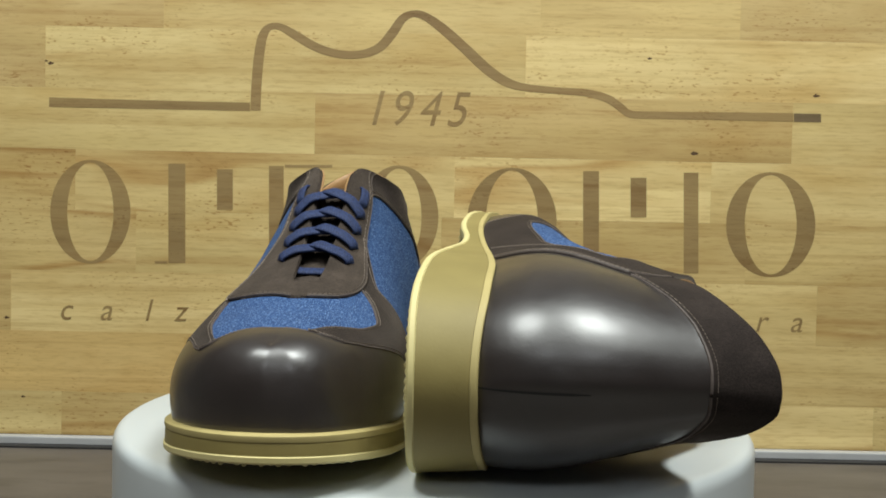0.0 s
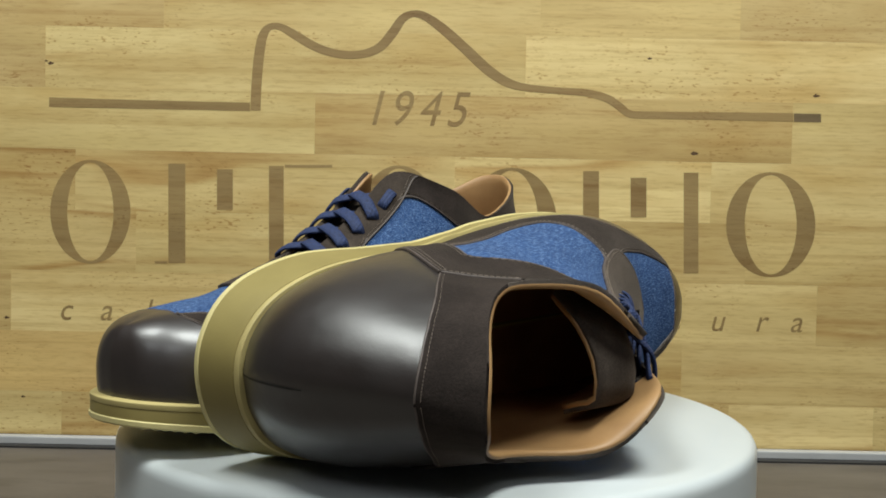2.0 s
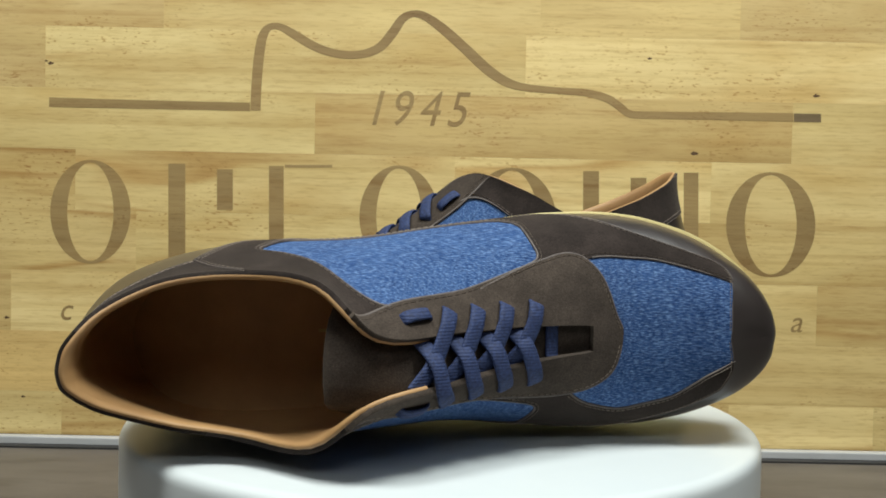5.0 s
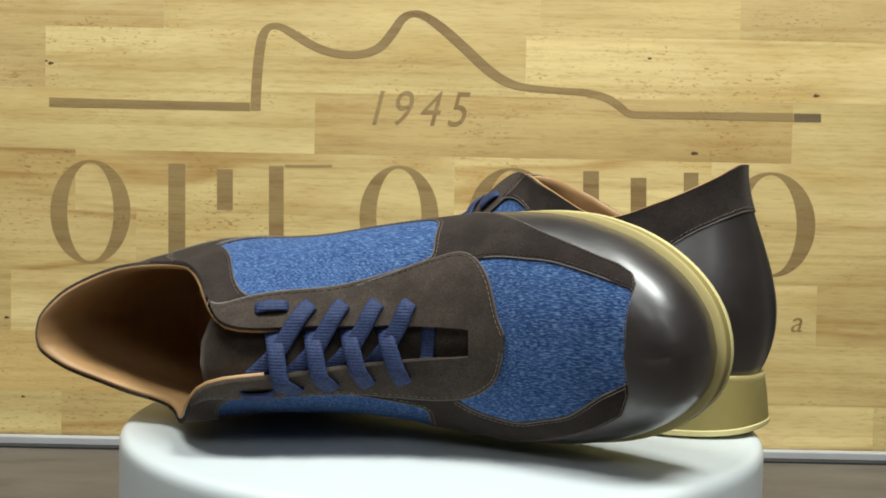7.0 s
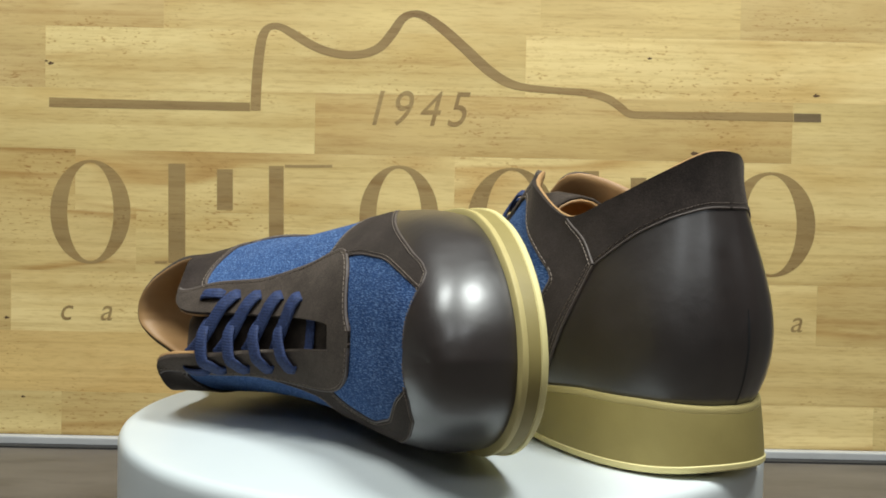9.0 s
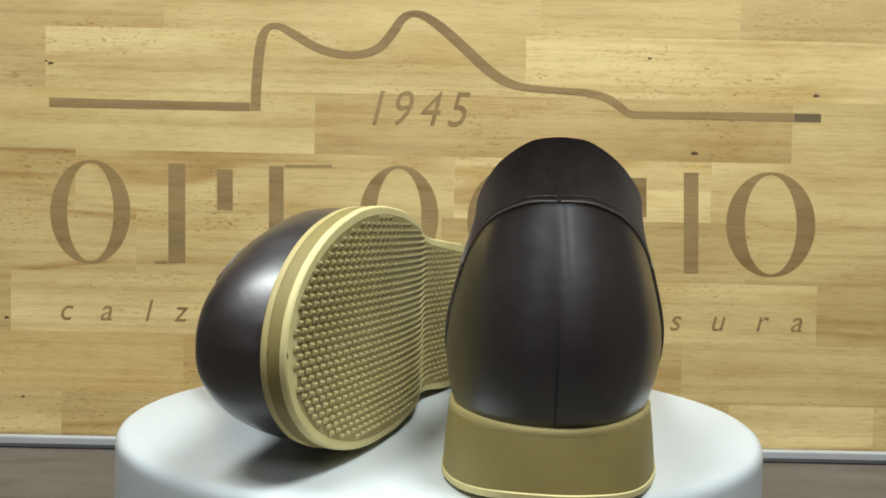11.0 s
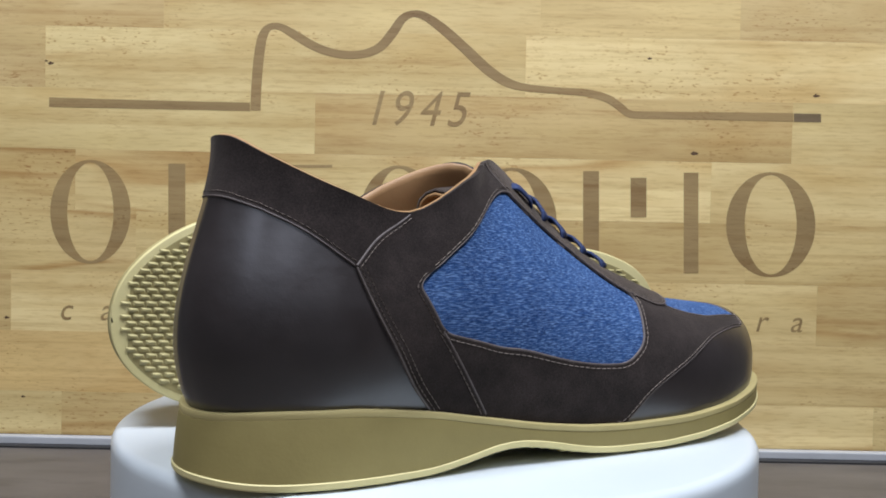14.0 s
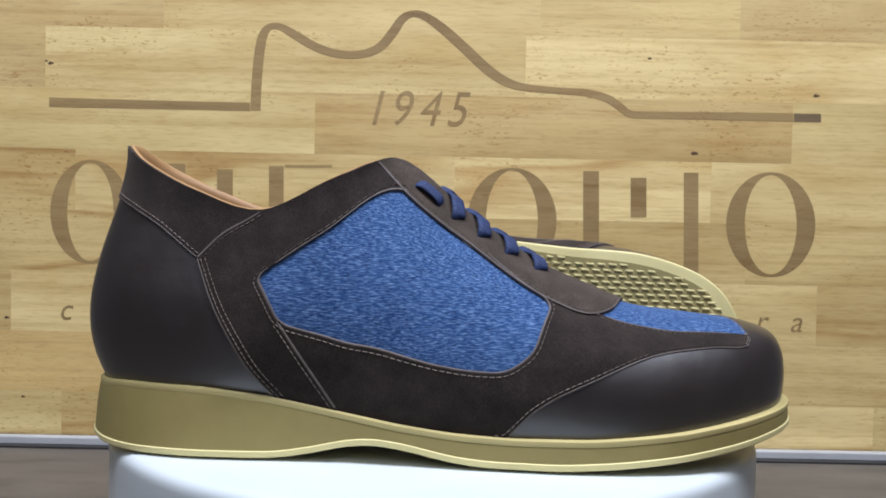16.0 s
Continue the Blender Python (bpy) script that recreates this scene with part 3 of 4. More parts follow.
def sole_loop(n=12):
    o = spline(OUTER, n)
    i = spline(INNER, n)[::-1]
    loop = np.vstack([o, i[1:-1]])
    ends = np.vstack([loop, loop[:1]])
    s = np.concatenate([[0], np.cumsum(np.linalg.norm(np.diff(ends, axis=0), axis=1))])
    w = np.linspace(0, s[-1], 241)[:-1]
    loop = np.stack([np.interp(w, s, ends[:, k]) for k in (0, 1)], 1)
    for _ in range(14):
        loop = (np.roll(loop, 1, 0) + 2 * loop + np.roll(loop, -1, 0)) / 4
    d = np.roll(loop, -1, 0) - np.roll(loop, 1, 0)
    out = np.stack([-d[:, 1], d[:, 0]], 1)
    out /= np.linalg.norm(out, axis=1, keepdims=True)
    c = loop.mean(0)
    if ((loop - c) * out).sum() < 0:
        out = -out
    return loop, out


def soften(ob, degrees=32):
    ob.data.shade_smooth()
    ob.data.set_sharp_from_angle(angle=radians(degrees))
    return ob


def ring_solid(rings, cap_low=True, cap_high=True):
    """A closed body out of rings of equal length."""
    n = len(rings[0])
    verts = [p for r in rings for p in r]
    faces = []
    for k in range(len(rings) - 1):
        for j in range(n):
            a, b = k * n + j, k * n + (j + 1) % n
            faces.append((a, b, b + n, a + n))
    for flag, k in ((cap_low, 0), (cap_high, len(rings) - 1)):
        if flag:
            # ladder of quads across the outline
            for j in range(1, n // 2 - 1):
                faces.append((k * n + j, k * n + j + 1, k * n + n - j - 1, k * n + n - j))
            faces.append((k * n, k * n + 1, k * n + n - 1))
            j = n // 2 - 1
            faces.append((k * n + j, k * n + j + 1, k * n + n - j - 1) if n % 2 == 0 else (k * n + j, k * n + j + 1, k * n + j + 2))
    return verts, faces


def sole(hand, parent):
    loop, out = sole_loop()
    wob = np.array([noise.noise(Vector((p[0] * 0.06, p[1] * 0.06, 3.0))) for p in loop]) * 0.35
    x = loop[:, 0]
    top, low = smooth_table(FEATHER, x), smooth_table(UNDER, x)
    rear = np.clip((110 - x) / 60, 0, 1)

    def ring(grow, z):
        q = loop + out * (np.broadcast_to(grow, x.shape) + wob)[:, None]
        return [to_shoe((q[k, 0], q[k, 1], z[k]), hand) for k in range(len(q))]

    flare = 1.8 * rear
    cream = low + 3.2
    verts, faces = ring_solid([ring(-1.0 + flare, cream - 0.2), ring(-0.1 + flare, cream), ring(-0.2 + flare * 0.5, (cream + top) / 2), ring(-0.3, top - 3.2), ring(-0.4, top - 2.8)], True, True)
    mid = soften(mesh_object("midsole", verts, faces, RUBBER, parent, "khaki foam wedge midsole"))
    verts, faces = ring_solid([ring(-0.9 - rear * 0.3, top - 2.8), ring(-0.15 - rear * 0.4, top - 2.7), ring(0.1 - rear * 0.5, top - 1.4), ring(0.0 - rear * 0.5, top - 0.5), ring(-0.8, top), ring(-7, top + 0.2)], True, True)
    soften(mesh_object("welt", verts, faces, WELT, mid, "pale rubber welt strip"))
    verts, faces = ring_solid([ring(-1.6 + flare, low), ring(-0.2 + flare, low + 0.3), ring(0.35 + flare, low + 1.0), ring(0.4 + flare, low + 2.8), ring(-0.2 + flare, low + 3.2)], True, True)
    bottom = soften(mesh_object("outsole", verts, faces, CREAM, parent, "cream rubber outsole with woven tread"))
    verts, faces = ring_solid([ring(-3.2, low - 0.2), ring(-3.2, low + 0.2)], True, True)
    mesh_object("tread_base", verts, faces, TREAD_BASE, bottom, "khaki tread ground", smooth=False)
    # tread: rows of small raised wedges
    verts, faces = [], []
    poly = [tuple(p) for p in (loop - out * 4.6)]
    row = 0
    for y in np.arange(-60, 70, 3.0):
        row += 1
        for xx in np.arange(-4, 318, 5.6):
            cx = xx + (2.8 if row % 2 else 0) + 0.35 * math.sin(row * 1.7)
            if not inside(poly, cx, y):
                continue
            z = smooth_table(UNDER, cx)
            b = len(verts)
            for dx, dy, dz in ((-2.7, -1.4, 0.05), (2.5, -0.7, 0.05), (2.7, 1.4, 0.05), (-2.2, 1.0, 0.05), (-1.6, 0.1, -0.7), (1.2, 0.3, -0.8), (1.5, 0.75, -0.75), (-1.4, 0.6, -0.7)):
                verts.append(to_shoe((cx + dx, y + dy, z + dz), hand))
            faces += [(b + 4, b + 5, b + 6, b + 7), (b, b + 1, b + 5, b + 4), (b + 1, b + 2, b + 6, b + 5), (b + 2, b + 3, b + 7, b + 6), (b + 3, b, b + 4, b + 7)]
    t = mesh_object("tread", verts, faces, TREAD, bottom, "fine woven-look rubber tread", smooth=False)
    t["kind"] = "stuff"
    # insole
    grow = -5.0
    verts, faces = ring_solid([ring(grow, top - 1), ring(grow, top + 2.5)], True, True)
    mesh_object("insole", verts, faces, LINING, parent, "tan leather insole", smooth=False)


def ribbon(path, ups, width, thick, name, hand, parent, mat):
    """A flat band with rounded edges along a path."""
    path, ups = np.array(path, float), np.array(ups, float)
    d = np.gradient(path, axis=0)
    d /= np.linalg.norm(d, axis=1, keepdims=True)
    verts, faces = [], []
    shape = [(-.5, 0), (-.42, .38), (-.2, .5), (.2, .5), (.42, .38), (.5, 0), (.42, -.38), (.2, -.5), (-.2, -.5), (-.42, -.38)]
    m = len(shape)
    for k in range(len(path)):
        a = np.cross(d[k], ups[k])
        a /= np.linalg.norm(a)
        u = np.cross(a, d[k])
        for s, h in shape:
            verts.append(to_shoe(path[k] + a * s * width + u * h * thick, hand))
    for k in range(len(path) - 1):
        for j in range(m):
            faces.append((k * m + j, k * m + (j + 1) % m, (k + 1) * m + (j + 1) % m, (k + 1) * m + j))
    faces += [tuple(range(m)), tuple(range((len(path) - 1) * m, len(path) * m))]
    return mesh_object(name, verts, faces, mat, parent)


def eyelet(x, side, inward):
    """Place and normal on the facing, inward millimetres from its edge, at x forward."""
    g = CACHE[side]
    u = np.interp(-x, -g[45:104, -1, 0], np.arange(45, 104) / N_U)
    col = [bilinear(g, u, k / N_V) for k in range(N_V, -1, -1)]
    run = np.concatenate([[0], np.cumsum([np.linalg.norm(b - a) for a, b in zip(col, col[1:])])])
    v = 1 - np.interp(inward, run, np.arange(N_V + 1)) / N_V
    n = bilinear(CACHE[side, "n"], u, v)
    return bilinear(g, u, v), n / np.linalg.norm(n)


def laces(hand, parent):
    rows = [192, 179.5, 167.5, 156]
    for k, x in enumerate(rows):
        for side in (1, -1):
            p, n = eyelet(x, side, 8.5)
            e, k = eyelet(x - 4.0, side, 0.3)
            q, m = eyelet(x - 11, -side, 1.5)
            lift = 1.6 if side == 1 else 3.6
            up = unit(k + m)
            path = fine3([p + n * 0.2 - (e - p) * 0.12, p + n * 3.3 - (e - p) * 0.02, (p + e) / 2 + unit(n + k) * 4.1, e + k * 3.4, (e + q) / 2 + up * lift, q - m * 2.6, q - m * 4.0 + (q - e) * 0.15])
            ups = [unit(n * (1 - t) + up * t) for t in np.linspace(0, 1, len(path))]
            ribbon(path, ups, 7.2, 1.9, "lace_crossing", hand, parent, LACE)
    p, n = eyelet(199, 1, 2.0)
    q, m = eyelet(199, -1, 2.0)
    path = fine3([p - n * 1, p * .8 + q * .2 + n * -1.5, (p + q) / 2 - n * 1.5, p * .2 + q * .8 - n * 1.5, q - m * 1])
    ribbon(path, [n] * len(path), 6.0, 1.6, "lace_bar", hand, parent, LACE)
    for side in (1, -1):
        p, n = eyelet(149.5, side, 9.5)
        q, m = eyelet(138, side, 9.0)
        path = fine3([p - n * 0.4, p * .85 + q * .15 + n * 3.2, (p + q) / 2 + n * 3.9, p * .15 + q * .85 + n * 3.2, q - n * 0.4])
        ribbon(path, [n] * len(path), 5.6, 1.6, "lace_end", hand, parent, LACE)


def fine3(points, n=6):
    return spline(points, n)


def tongue(hand, parent):
    """The padded tongue under the laces."""
    for name, mat, d0, d1, label in (("tongue", SUEDE_LIGHT, -3.6, -5.4, "brown nubuck tongue"), ("tongue_lining", LINING, -5.5, -7.5, "tan leather tongue lining")):
        verts, faces = [], []
        rows = np.linspace(220, 113, 32)
        cols = np.linspace(-1, 1, 13)
        for d in (d0, d1):
            for x in rows:
                i = np.interp(-x, [-232, -213, -189, -160, -129, -104], [5, 6, 7, 8, 9, 9.9])
                _, c, _, z = at_index(RIDGE, min(i, 9.0))
                xx = max(x, 130)
                reach = np.interp(xx, [130, 150, 220], [36, 27, 19])
                late = max(0.0, (150 - x) / 36) ** 2
                line = []
                for side in (-1, 1):
                    key = ("tongue", round(xx, 3), side)
                    if key not in PATTERN:
                        PATTERN[key] = [eyelet(xx, side, w * reach) for w in (1, 0.7, 0.4)]
                    run = [p + n * (d - 1.2) for p, n in PATTERN[key]]
                    inner = run if side < 0 else inner
                    line += run if side < 0 else [np.array([xx, c, max((inner[-1][2] + run[-1][2]) / 2 + 3.0, z + d - 5.0)])] + run[::-1]
                line = spline(line, 6)
                for t in cols:
                    k = (t + 1) / 2 * (len(line) - 1)
                    j = min(int(k), len(line) - 2)
                    q = line[j] * (1 - k + j) + line[j + 1] * (k - j)
                    verts.append(to_shoe((x - 6 * late * (1 - t * t), q[1], q[2] - max(0.0, 132 - x) * 0.15), hand))
        nr, nc = len(rows), len(cols)
        for s in range(2):
            for a in range(nr - 1):
                for b in range(nc - 1):
                    k = s * nr * nc + a * nc + b
                    faces.append((k, k + 1, k + nc + 1, k + nc))
        o = nr * nc
        edge = [a * nc for a in range(nr)] + [(nr - 1) * nc + b for b in range(1, nc)] + [a * nc + nc - 1 for a in range(nr - 2, -1, -1)] + list(range(nc - 2, 0, -1))
        for k in range(len(edge)):
            a, b = edge[k], edge[(k + 1) % len(edge)]
            faces.append((a, b, b + o, a + o))
        mesh_object(name, verts, faces, mat, parent, label)


def back_seam(hand, parent):
    """The short closed seam low on the heel."""
    verts, faces = [], []
    for k, y in enumerate(np.linspace(QS - 1, QS - 36, 14)):
        w = 0.9 if k < 12 else 0.5
        for side in (1, -1):
            verts.append(to_shoe(surface(US - w, side * y, 0.72), hand))
        if k:
            b = 2 * k
            faces.append((b - 2, b - 1, b + 1, b))
    mesh_object("back_seam", verts, faces, BLACK, parent, "short dark heel seam")


def press(sink, lean):
    """The lying shoe's instep is pressed flat a little, and its collar leans in over the heel."""
    for side in (1, -1):
        g = CACHE[side]
        x, z = g[..., 0].copy(), g[..., 2].copy()
        if side > 0:
            g[..., 2] -= sink * np.clip((z - 25) / 40, 0, 1) * np.interp(x, [60, 120, 180, 205, 250, 290], [0, 1, 1, 0.45, 0.3, 0])
        else:
            g[..., 2] += np.clip((z - 25) / 40, 0, 1) * np.interp(x, [60, 112, 150, 175, 205, 250, 290], [0, 5.0, 4.0, 0.5, -0.45 * sink, -0.3 * sink, 0])
        g[..., 2] += 3.0 * np.clip((z - 88) / 35, 0, 1) * np.clip((60 - x) / 40, 0, 1)
        g[..., 0] += lean * np.clip((z - 88) / 35, 0, 1) * np.clip((45 - x) / 30, 0, 1)


def build_shoe(hand, label):
    shoe = new("shoe")
    tagged(shoe, label, "shoe", "pair of shoes")
    for name in PANELS:
        panel(name, hand, shoe)
    lining(hand, shoe)
    sole(hand, shoe)
    tongue(hand, shoe)
    laces(hand, shoe)
    panel_edges(hand, shoe)
    stitching(hand, shoe)
    back_seam(hand, shoe)
    return shoe


# ---------------------------------------------------------------- setting


def structure(ob, label, category):
    return tagged(ob, label, category, kind="structure")


structure(part("table_surface", box(-1.1, 1.1, -0.5, BOARD_Y + 0.06, -0.80, 0.0, 0.003), TABLE), "dark grey-brown counter under the turntable", "counter")
structure(part("floor", box(-2.5, 2.5, -2.6, 1.4, -0.85, -0.80), TABLE), "dark plain floor", "floor")
structure(part("wall_back", box(-2.5, 2.5, 1.3, 1.4, -0.8, 1.8), WALLS), "off-white painted wall", "wall")
structure(part("wall_front", box(-2.5, 2.5, -2.7, -2.6, -0.8, 1.8), WALLS), "off-white painted wall", "wall")
structure(part("wall_west", box(-2.6, -2.5, -2.6, 1.3, -0.8, 1.8), WALLS), "off-white painted wall", "wall")
structure(part("wall_east", box(2.5, 2.6, -2.6, 1.3, -0.8, 1.8), WALLS), "off-white painted wall", "wall")
structure(part("ceiling", box(-2.6, 2.6, -2.7, 1.4, 1.8, 1.9), WALLS), "plain white ceiling", "ceiling")


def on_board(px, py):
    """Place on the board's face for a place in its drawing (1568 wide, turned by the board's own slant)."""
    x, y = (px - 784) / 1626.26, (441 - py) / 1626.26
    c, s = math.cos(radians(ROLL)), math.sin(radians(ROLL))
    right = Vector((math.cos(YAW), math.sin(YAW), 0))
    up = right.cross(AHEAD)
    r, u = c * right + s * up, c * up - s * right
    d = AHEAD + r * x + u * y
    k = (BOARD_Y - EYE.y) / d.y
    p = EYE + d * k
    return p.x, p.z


# pale, middling and brown staves, row by row from below
# K at the left of rows 5 and 6: light falloff painted into brown staves
TONES = {-1: "LMLMPL", 0: "OOMM", 1: "BPMMM", 2: "MLMM", 3: "BMPM", 4: "LBL", 5: "KLPP", 6: "KMBK", 7: "MLMK"}


def build_board():
    board = new("wooden_board")
    board.location = (0, BOARD_Y, 0)
    tagged(board, "edge-glued beech board with engraved line drawing and lettering", "board")
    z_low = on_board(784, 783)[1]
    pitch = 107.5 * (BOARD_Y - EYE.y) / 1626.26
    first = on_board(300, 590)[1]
    random.seed(5)
    joints = {-1: (-0.31, -0.12, 0.05, 0.24, 0.36), 0: (-0.21, 0.01, 0.2), 1: (-0.352, -0.1, 0.12, 0.31), 2: (-0.25, 0.0, 0.25), 3: (-0.3, 0.01, 0.22), 4: (-0.105, 0.285), 5: (-0.325, 0.066, 0.42), 6: (-0.229, 0.077, 0.24), 7: (-0.2, 0.13, 0.33), -2: (-0.3, -0.05, 0.18, 0.39)}
    for row in range(-2, 8):
        z0 = first + (row - 1) * pitch
        z1 = z0 + pitch
        if row == -2 or z1 < z_low:
            continue
        if z0 < z_low:
            z0 = z_low
        xs = [-0.47] + list(joints.get(row, (0,))) + [0.47]
        for a, b, tone in zip(xs, xs[1:], TONES.get(row, "MMMMMM")):
            part("stave", box(a, b, 0.0, 0.03, z0, z1, 0.00012), STAVES[tone], board)
    for a in (-0.325, -0.305, 0.30, 0.40):
        part("foot_block", box(a, a + 0.012, 0.002, 0.028, 0.0, z_low - 0.0002), BLACK, board, "small black foot block")
    return board


BOARD = build_board()


def flat_shape(outline, name, parent, label="", mat=None):
    """A thin inlay on the board, from its outline in the drawing."""
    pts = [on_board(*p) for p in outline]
    n = len(pts)
    verts = [(x, -0.00015, z) for x, z in pts] + [(x, 0.002, z) for x, z in pts]
    faces = [tuple(range(n))] + [(k, (k + 1) % n, n + (k + 1) % n, n + k) for k in range(n)]
    return mesh_object(name, verts, faces, mat or BURNT, parent, label, smooth=False)


def engraved_line(points, width, parent):
    p = spline(points, 7)
    d = np.gradient(p[:, :2], axis=0)
    d /= np.linalg.norm(d, axis=1, keepdims=True)
    nrm = np.stack([-d[:, 1], d[:, 0]], 1)
    w = p[:, 2:3] / 2
    a, b = p[:, :2] - nrm * w, p[:, :2] + nrm * w
    verts, faces = [], []
    for k in range(len(p)):
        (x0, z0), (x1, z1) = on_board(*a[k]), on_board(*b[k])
        verts += [(x0, -0.00015, z0), (x1, -0.00015, z1), (x0, 0.002, z0), (x1, 0.002, z1)]
    for k in range(len(p) - 1):
        i, j = 4 * k, 4 * k + 4
        faces += [(i, i + 1, j + 1, j), (i, j, j + 2, i + 2), (i + 1, i + 3, j + 3, j + 1)]
    mesh_object("engraved_line", verts, faces, BURNT, parent, "engraved brown contour line", smooth=False)


def letter(char, px, py, height_px, shear, parent, scale=1.0):
    c = bpy.data.curves.new("letter", "FONT")
    c.body, c.size, c.shear, c.extrude = char, 1.0, shear, 0.0
    c.align_x = "CENTER"
    tmp = new("letter_curve", c)
    dg = bpy.context.evaluated_depsgraph_get()
    me = bpy.data.meshes.new_from_object(tmp.evaluated_get(dg))
    bpy.data.objects.remove(tmp)
    me.name = "engraved_letter"
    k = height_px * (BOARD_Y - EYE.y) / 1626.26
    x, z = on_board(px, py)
    bm = bmesh.new()
    bm.from_mesh(me)
    ext = bmesh.ops.extrude_face_region(bm, geom=bm.faces[:])
    for v in ext["geom"]:
        if isinstance(v, bmesh.types.BMVert):
            v.co.z += 0.05
    for v in bm.verts:
        v.co = Vector((x + v.co.x * k * scale, 0.001 - v.co.z * 0.0235, z + v.co.y * k))
    bmesh.ops.recalc_face_normals(bm, faces=bm.faces)
    bm.to_mesh(me)
    bm.free()
    me.materials.clear()
    me.materials.append(BURNT)
    ob = new("engraved_letter", me)
    ob.parent = parent


engraved_line([(87, 181, 17), (200, 184, 16), (330, 187, 15), (442.5, 189.5, 15)], 0, BOARD)
engraved_line([(452, 196, 18), (454, 150, 18), (459, 95, 18), (466, 62, 16), (478, 48, 12), (497, 48, 12), (522, 62, 15), (560, 84, 15), (600, 96, 14), (640, 96, 14), (672, 84, 16), (695, 58, 17), (712, 34, 15), (730, 25, 12), (752, 29, 14),
               (785, 52, 17), (825, 88, 18), (865, 125, 18), (900, 147, 16), (935, 156, 13), (990, 161, 12), (1040, 165, 13), (1075, 175, 14), (1098, 190, 14), (1115, 202, 13), (1150, 204, 13), (1280, 206, 14), (1404, 208, 15)], 0, BOARD)
flat_shape([(1405, 201), (1453, 202), (1453, 217), (1405, 216)], "engraved_bar", BOARD, "darker brown end of the contour line", DARKER)
for ch, px in zip("1945", (662, 706, 757, 806)):
    letter(ch, px, 222 + (px - 700) * 0.018, 88, 0.28, BOARD, 0.85)
for ch, px, py in (("c", 115, 566), ("a", 187, 567), ("l", 260, 568), ("z", 318, 569), ("a", 398, 570), ("s", 1193, 585), ("u", 1268, 586), ("r", 1345, 587), ("a", 1408, 588)):
    letter(ch, px, py, 56, 0.25, BOARD, 0.95)
# the house mark, as plain rings and bars
def ring_shape(cx, cy, rx, ry, side, cap):
    verts, faces, n = [], [], 48
    for fx, fy, y in ((rx, ry, -0.00015), (rx - side, ry - cap, -0.00015), (rx, ry, 0.002), (rx - side, ry - cap, 0.002)):
        for k in range(n):
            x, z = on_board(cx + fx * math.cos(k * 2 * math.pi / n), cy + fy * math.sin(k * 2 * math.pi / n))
            verts.append((x, y, z))
    for k in range(n):
        j = (k + 1) % n
        faces += [(k, j, n + j, n + k), (k, 2 * n + k, 2 * n + j, j), (n + k, n + j, 3 * n + j, 3 * n + k)]
    mesh_object("engraved_ring", verts, faces, BURNT, BOARD, smooth=False)


for shape in ((160, 375, 71, 92, 30, 5), (706, 384, 70, 91, 30, 5), (906, 391, 79, 94, 33, 5), (1364, 398, 79, 93, 33, 5)):
    ring_shape(*shape)
for x0, x1, y0, y1 in ((298, 328, 290, 466), (384, 412, 300, 372), (476, 502, 294, 468), (1032, 1060, 303, 482), (1116, 1144, 315, 385), (1210, 1236, 306, 484), (274, 296, 462, 467), (504, 588, 292, 297)):
    flat_shape([(x0, y0), (x1, y0), (x1, y1), (x0, y1)], "engraved_bar", BOARD)

# small knots and pin marks in the staves
KNOT = plain_material("dark_knot_wood", (0.07, 0.035, 0.012), (0.14, 0.075, 0.03), 0.6, scale=200)
for kx, ky, kr in ((1445, 170, 4.5), (1229, 272, 5.0), (90, 112, 4.0), (82, 108, 2.5), (12, 562, 3.5), (41, 702, 3.0), (1150, 104, 3.0)):
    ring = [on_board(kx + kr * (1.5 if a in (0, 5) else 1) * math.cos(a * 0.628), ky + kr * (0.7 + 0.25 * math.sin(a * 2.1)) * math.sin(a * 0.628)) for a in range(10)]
    verts = [(x, -0.0001, z) for x, z in ring] + [(x, 0.002, z) for x, z in ring]
    mesh_object("knot", verts, [tuple(range(10))] + [(k, (k + 1) % 10, 10 + (k + 1) % 10, 10 + k) for k in range(10)], KNOT, BOARD, "small dark knot", smooth=False)

# rail along the foot of the board
rail = new("metal_rail")
tagged(rail, "thin aluminium rail on the tabletop before the board", "rail")
# black strip laid where the rail's shadow line falls on the table
part("rail_shadow", box(-1.0, 1.0, BOARD_Y - 0.022, BOARD_Y - 0.012, 0.0, 0.0014, 0.0003), BLACK, rail, "dark strip standing in for the rail shadow")
part("rail_bar", box(-1.0, 1.0, BOARD_Y - 0.012, BOARD_Y - 0.004, 0.0, 0.007, 0.001), METAL, rail)


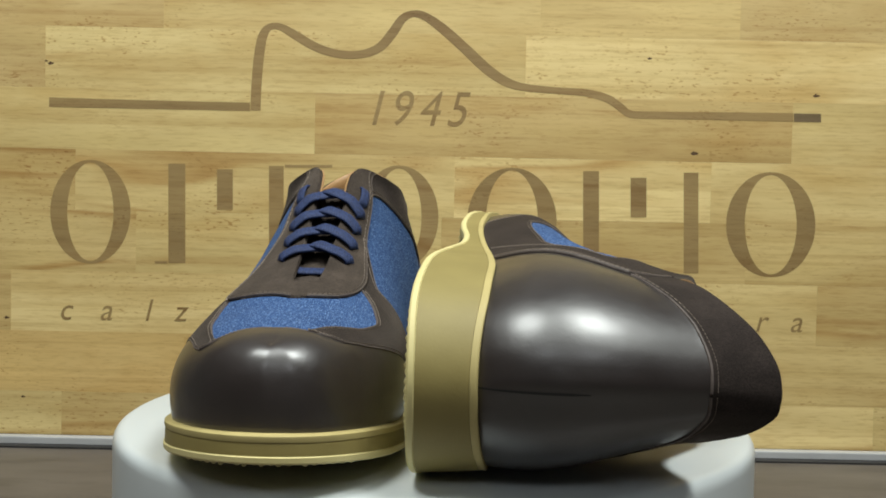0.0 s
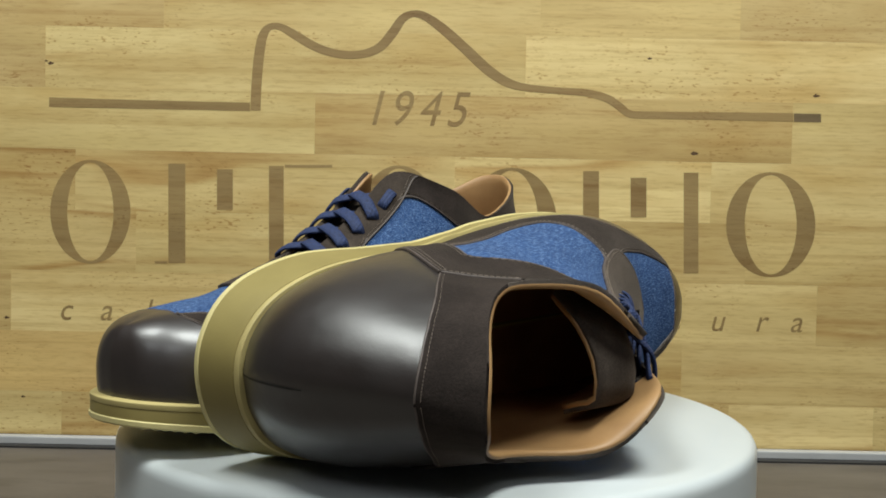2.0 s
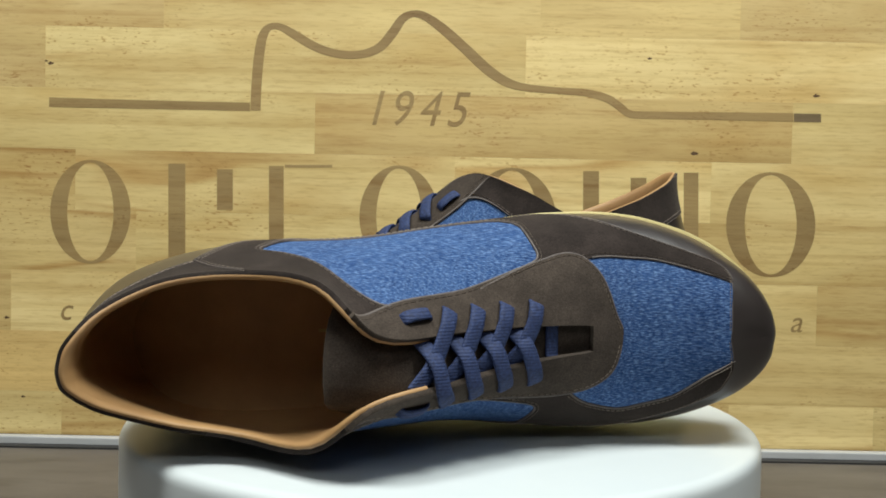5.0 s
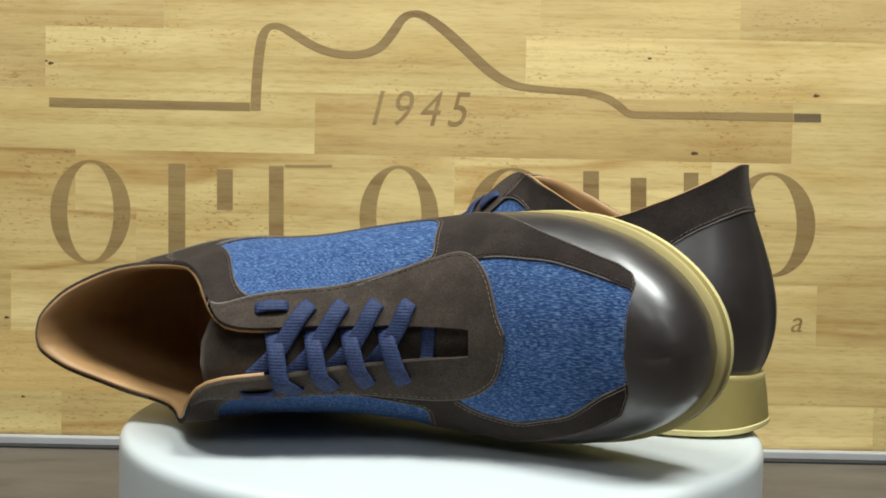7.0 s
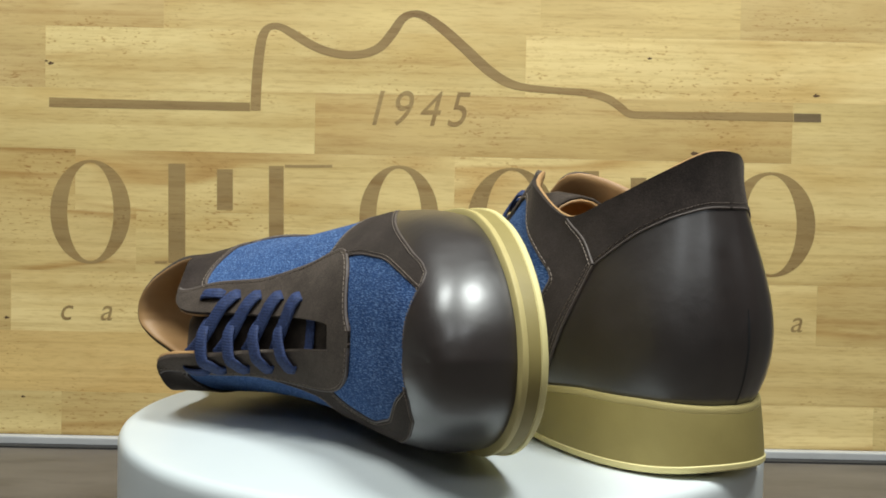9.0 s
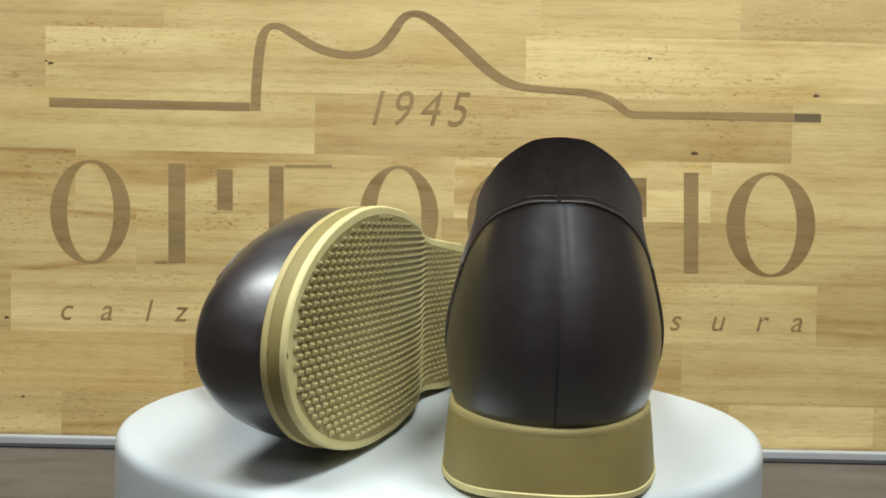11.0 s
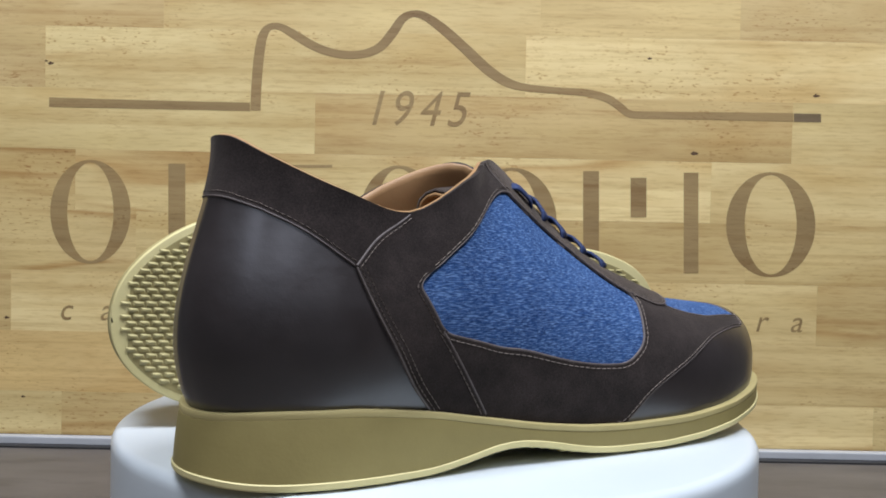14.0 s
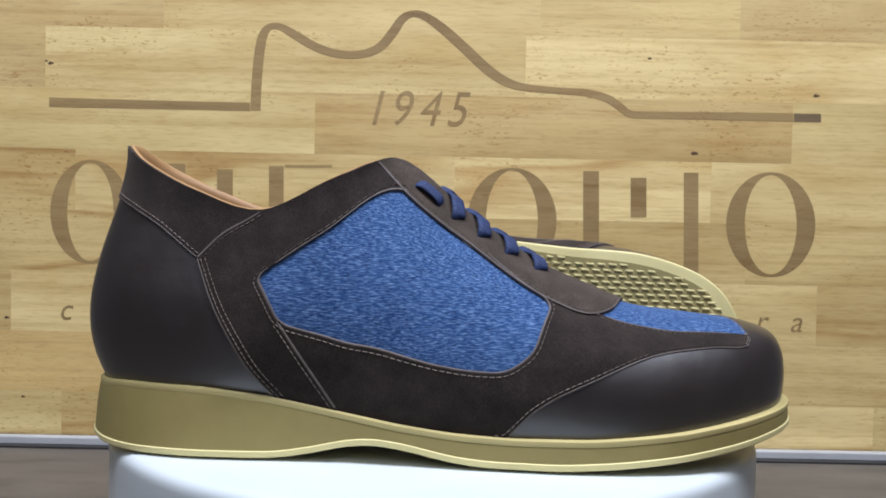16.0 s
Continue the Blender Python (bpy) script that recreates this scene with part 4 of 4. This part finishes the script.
def build_turntable():
    table = new("turntable")
    tagged(table, "round white display turntable on the tabletop", "turntable")
    top = [(0.1512, TOP), (0.1538, TOP - 0.0005), (0.1556, TOP - 0.0018), (0.1566, TOP - 0.0038), (0.1568, TOP - 0.006), (0.1568, TOP - 0.010), (0.150, TOP - 0.010)]
    drum = [(0.150, TOP - 0.0102), (0.1568, TOP - 0.01001), (0.1568, 0.012), (0.155, 0.010), (0.15, 0.010)]
    foot = [(0.14, 0.0101), (0.14, 0.0)]
    turned("plate", top, WHITE, table, "glossy white round plate")
    turned("drum", drum, WHITE, table, "white cylindrical housing")
    turned("foot", foot, BLACK, table, "black base ring")
    return table


def turned(name, prof, mat, table, label):
    n = 128
    verts, faces = [], []
    for r, z in prof:
        verts += [(r * math.cos(2 * math.pi * k / n) - 0.0013, r * math.sin(2 * math.pi * k / n) + 0.0018, z) for k in range(n)]
    m = len(prof)
    for a in range(m - 1):
        for k in range(n):
            faces.append((a * n + k, a * n + (k + 1) % n, (a + 1) * n + (k + 1) % n, (a + 1) * n + k))
    faces += [tuple(range(n)), tuple(range((m - 1) * n, m * n))]
    return soften(mesh_object(name, verts, faces, mat, table, label), 35)


TURNTABLE = build_turntable()
build_grid()
cut_pattern()
RIGHT_SHOE = build_shoe(1, "dark brown leather, suede and denim lace-up shoe standing upright")
SPLAY.update({7: 0, 8: -3, 9: -7, 10: -3, 11: -1, 12: 5, 13: 6, 14: 3, 14.3: 0, 15.8: 0})
PATTERN.clear()
build_grid()
cut_pattern()
press(4.5, 3.2)
LEFT_SHOE = build_shoe(-1, "dark brown leather, suede and denim lace-up shoe lying on its side")


def motions():
    stand = Matrix(((0, 1, 0, -0.052), (-1, 0, 0, 0.150), (0, 0, 1, TOP + 0.0009), (0, 0, 0, 1)))
    lie = Matrix(((0.1533, 0.0042, 0.9882, 0), (0.9882, -0.0062, -0.1533, 0), (0.0055, 0.9999, -0.0052, 0), (0, 0, 0, 1)))
    lie = Matrix.Translation((-0.0132, -0.1471, 0.1318)) @ Matrix.Rotation(0.014, 4, "Z") @ lie
    times = [k * 0.25 for k in range(65)]
    for thing, base in ((TURNTABLE, Matrix.Identity(4)), (RIGHT_SHOE, stand), (LEFT_SHOE, lie)):
        walk(thing, [(t, Matrix.Rotation(radians(-SPIN * t), 4, "Z") @ base) for t in times])


motions()
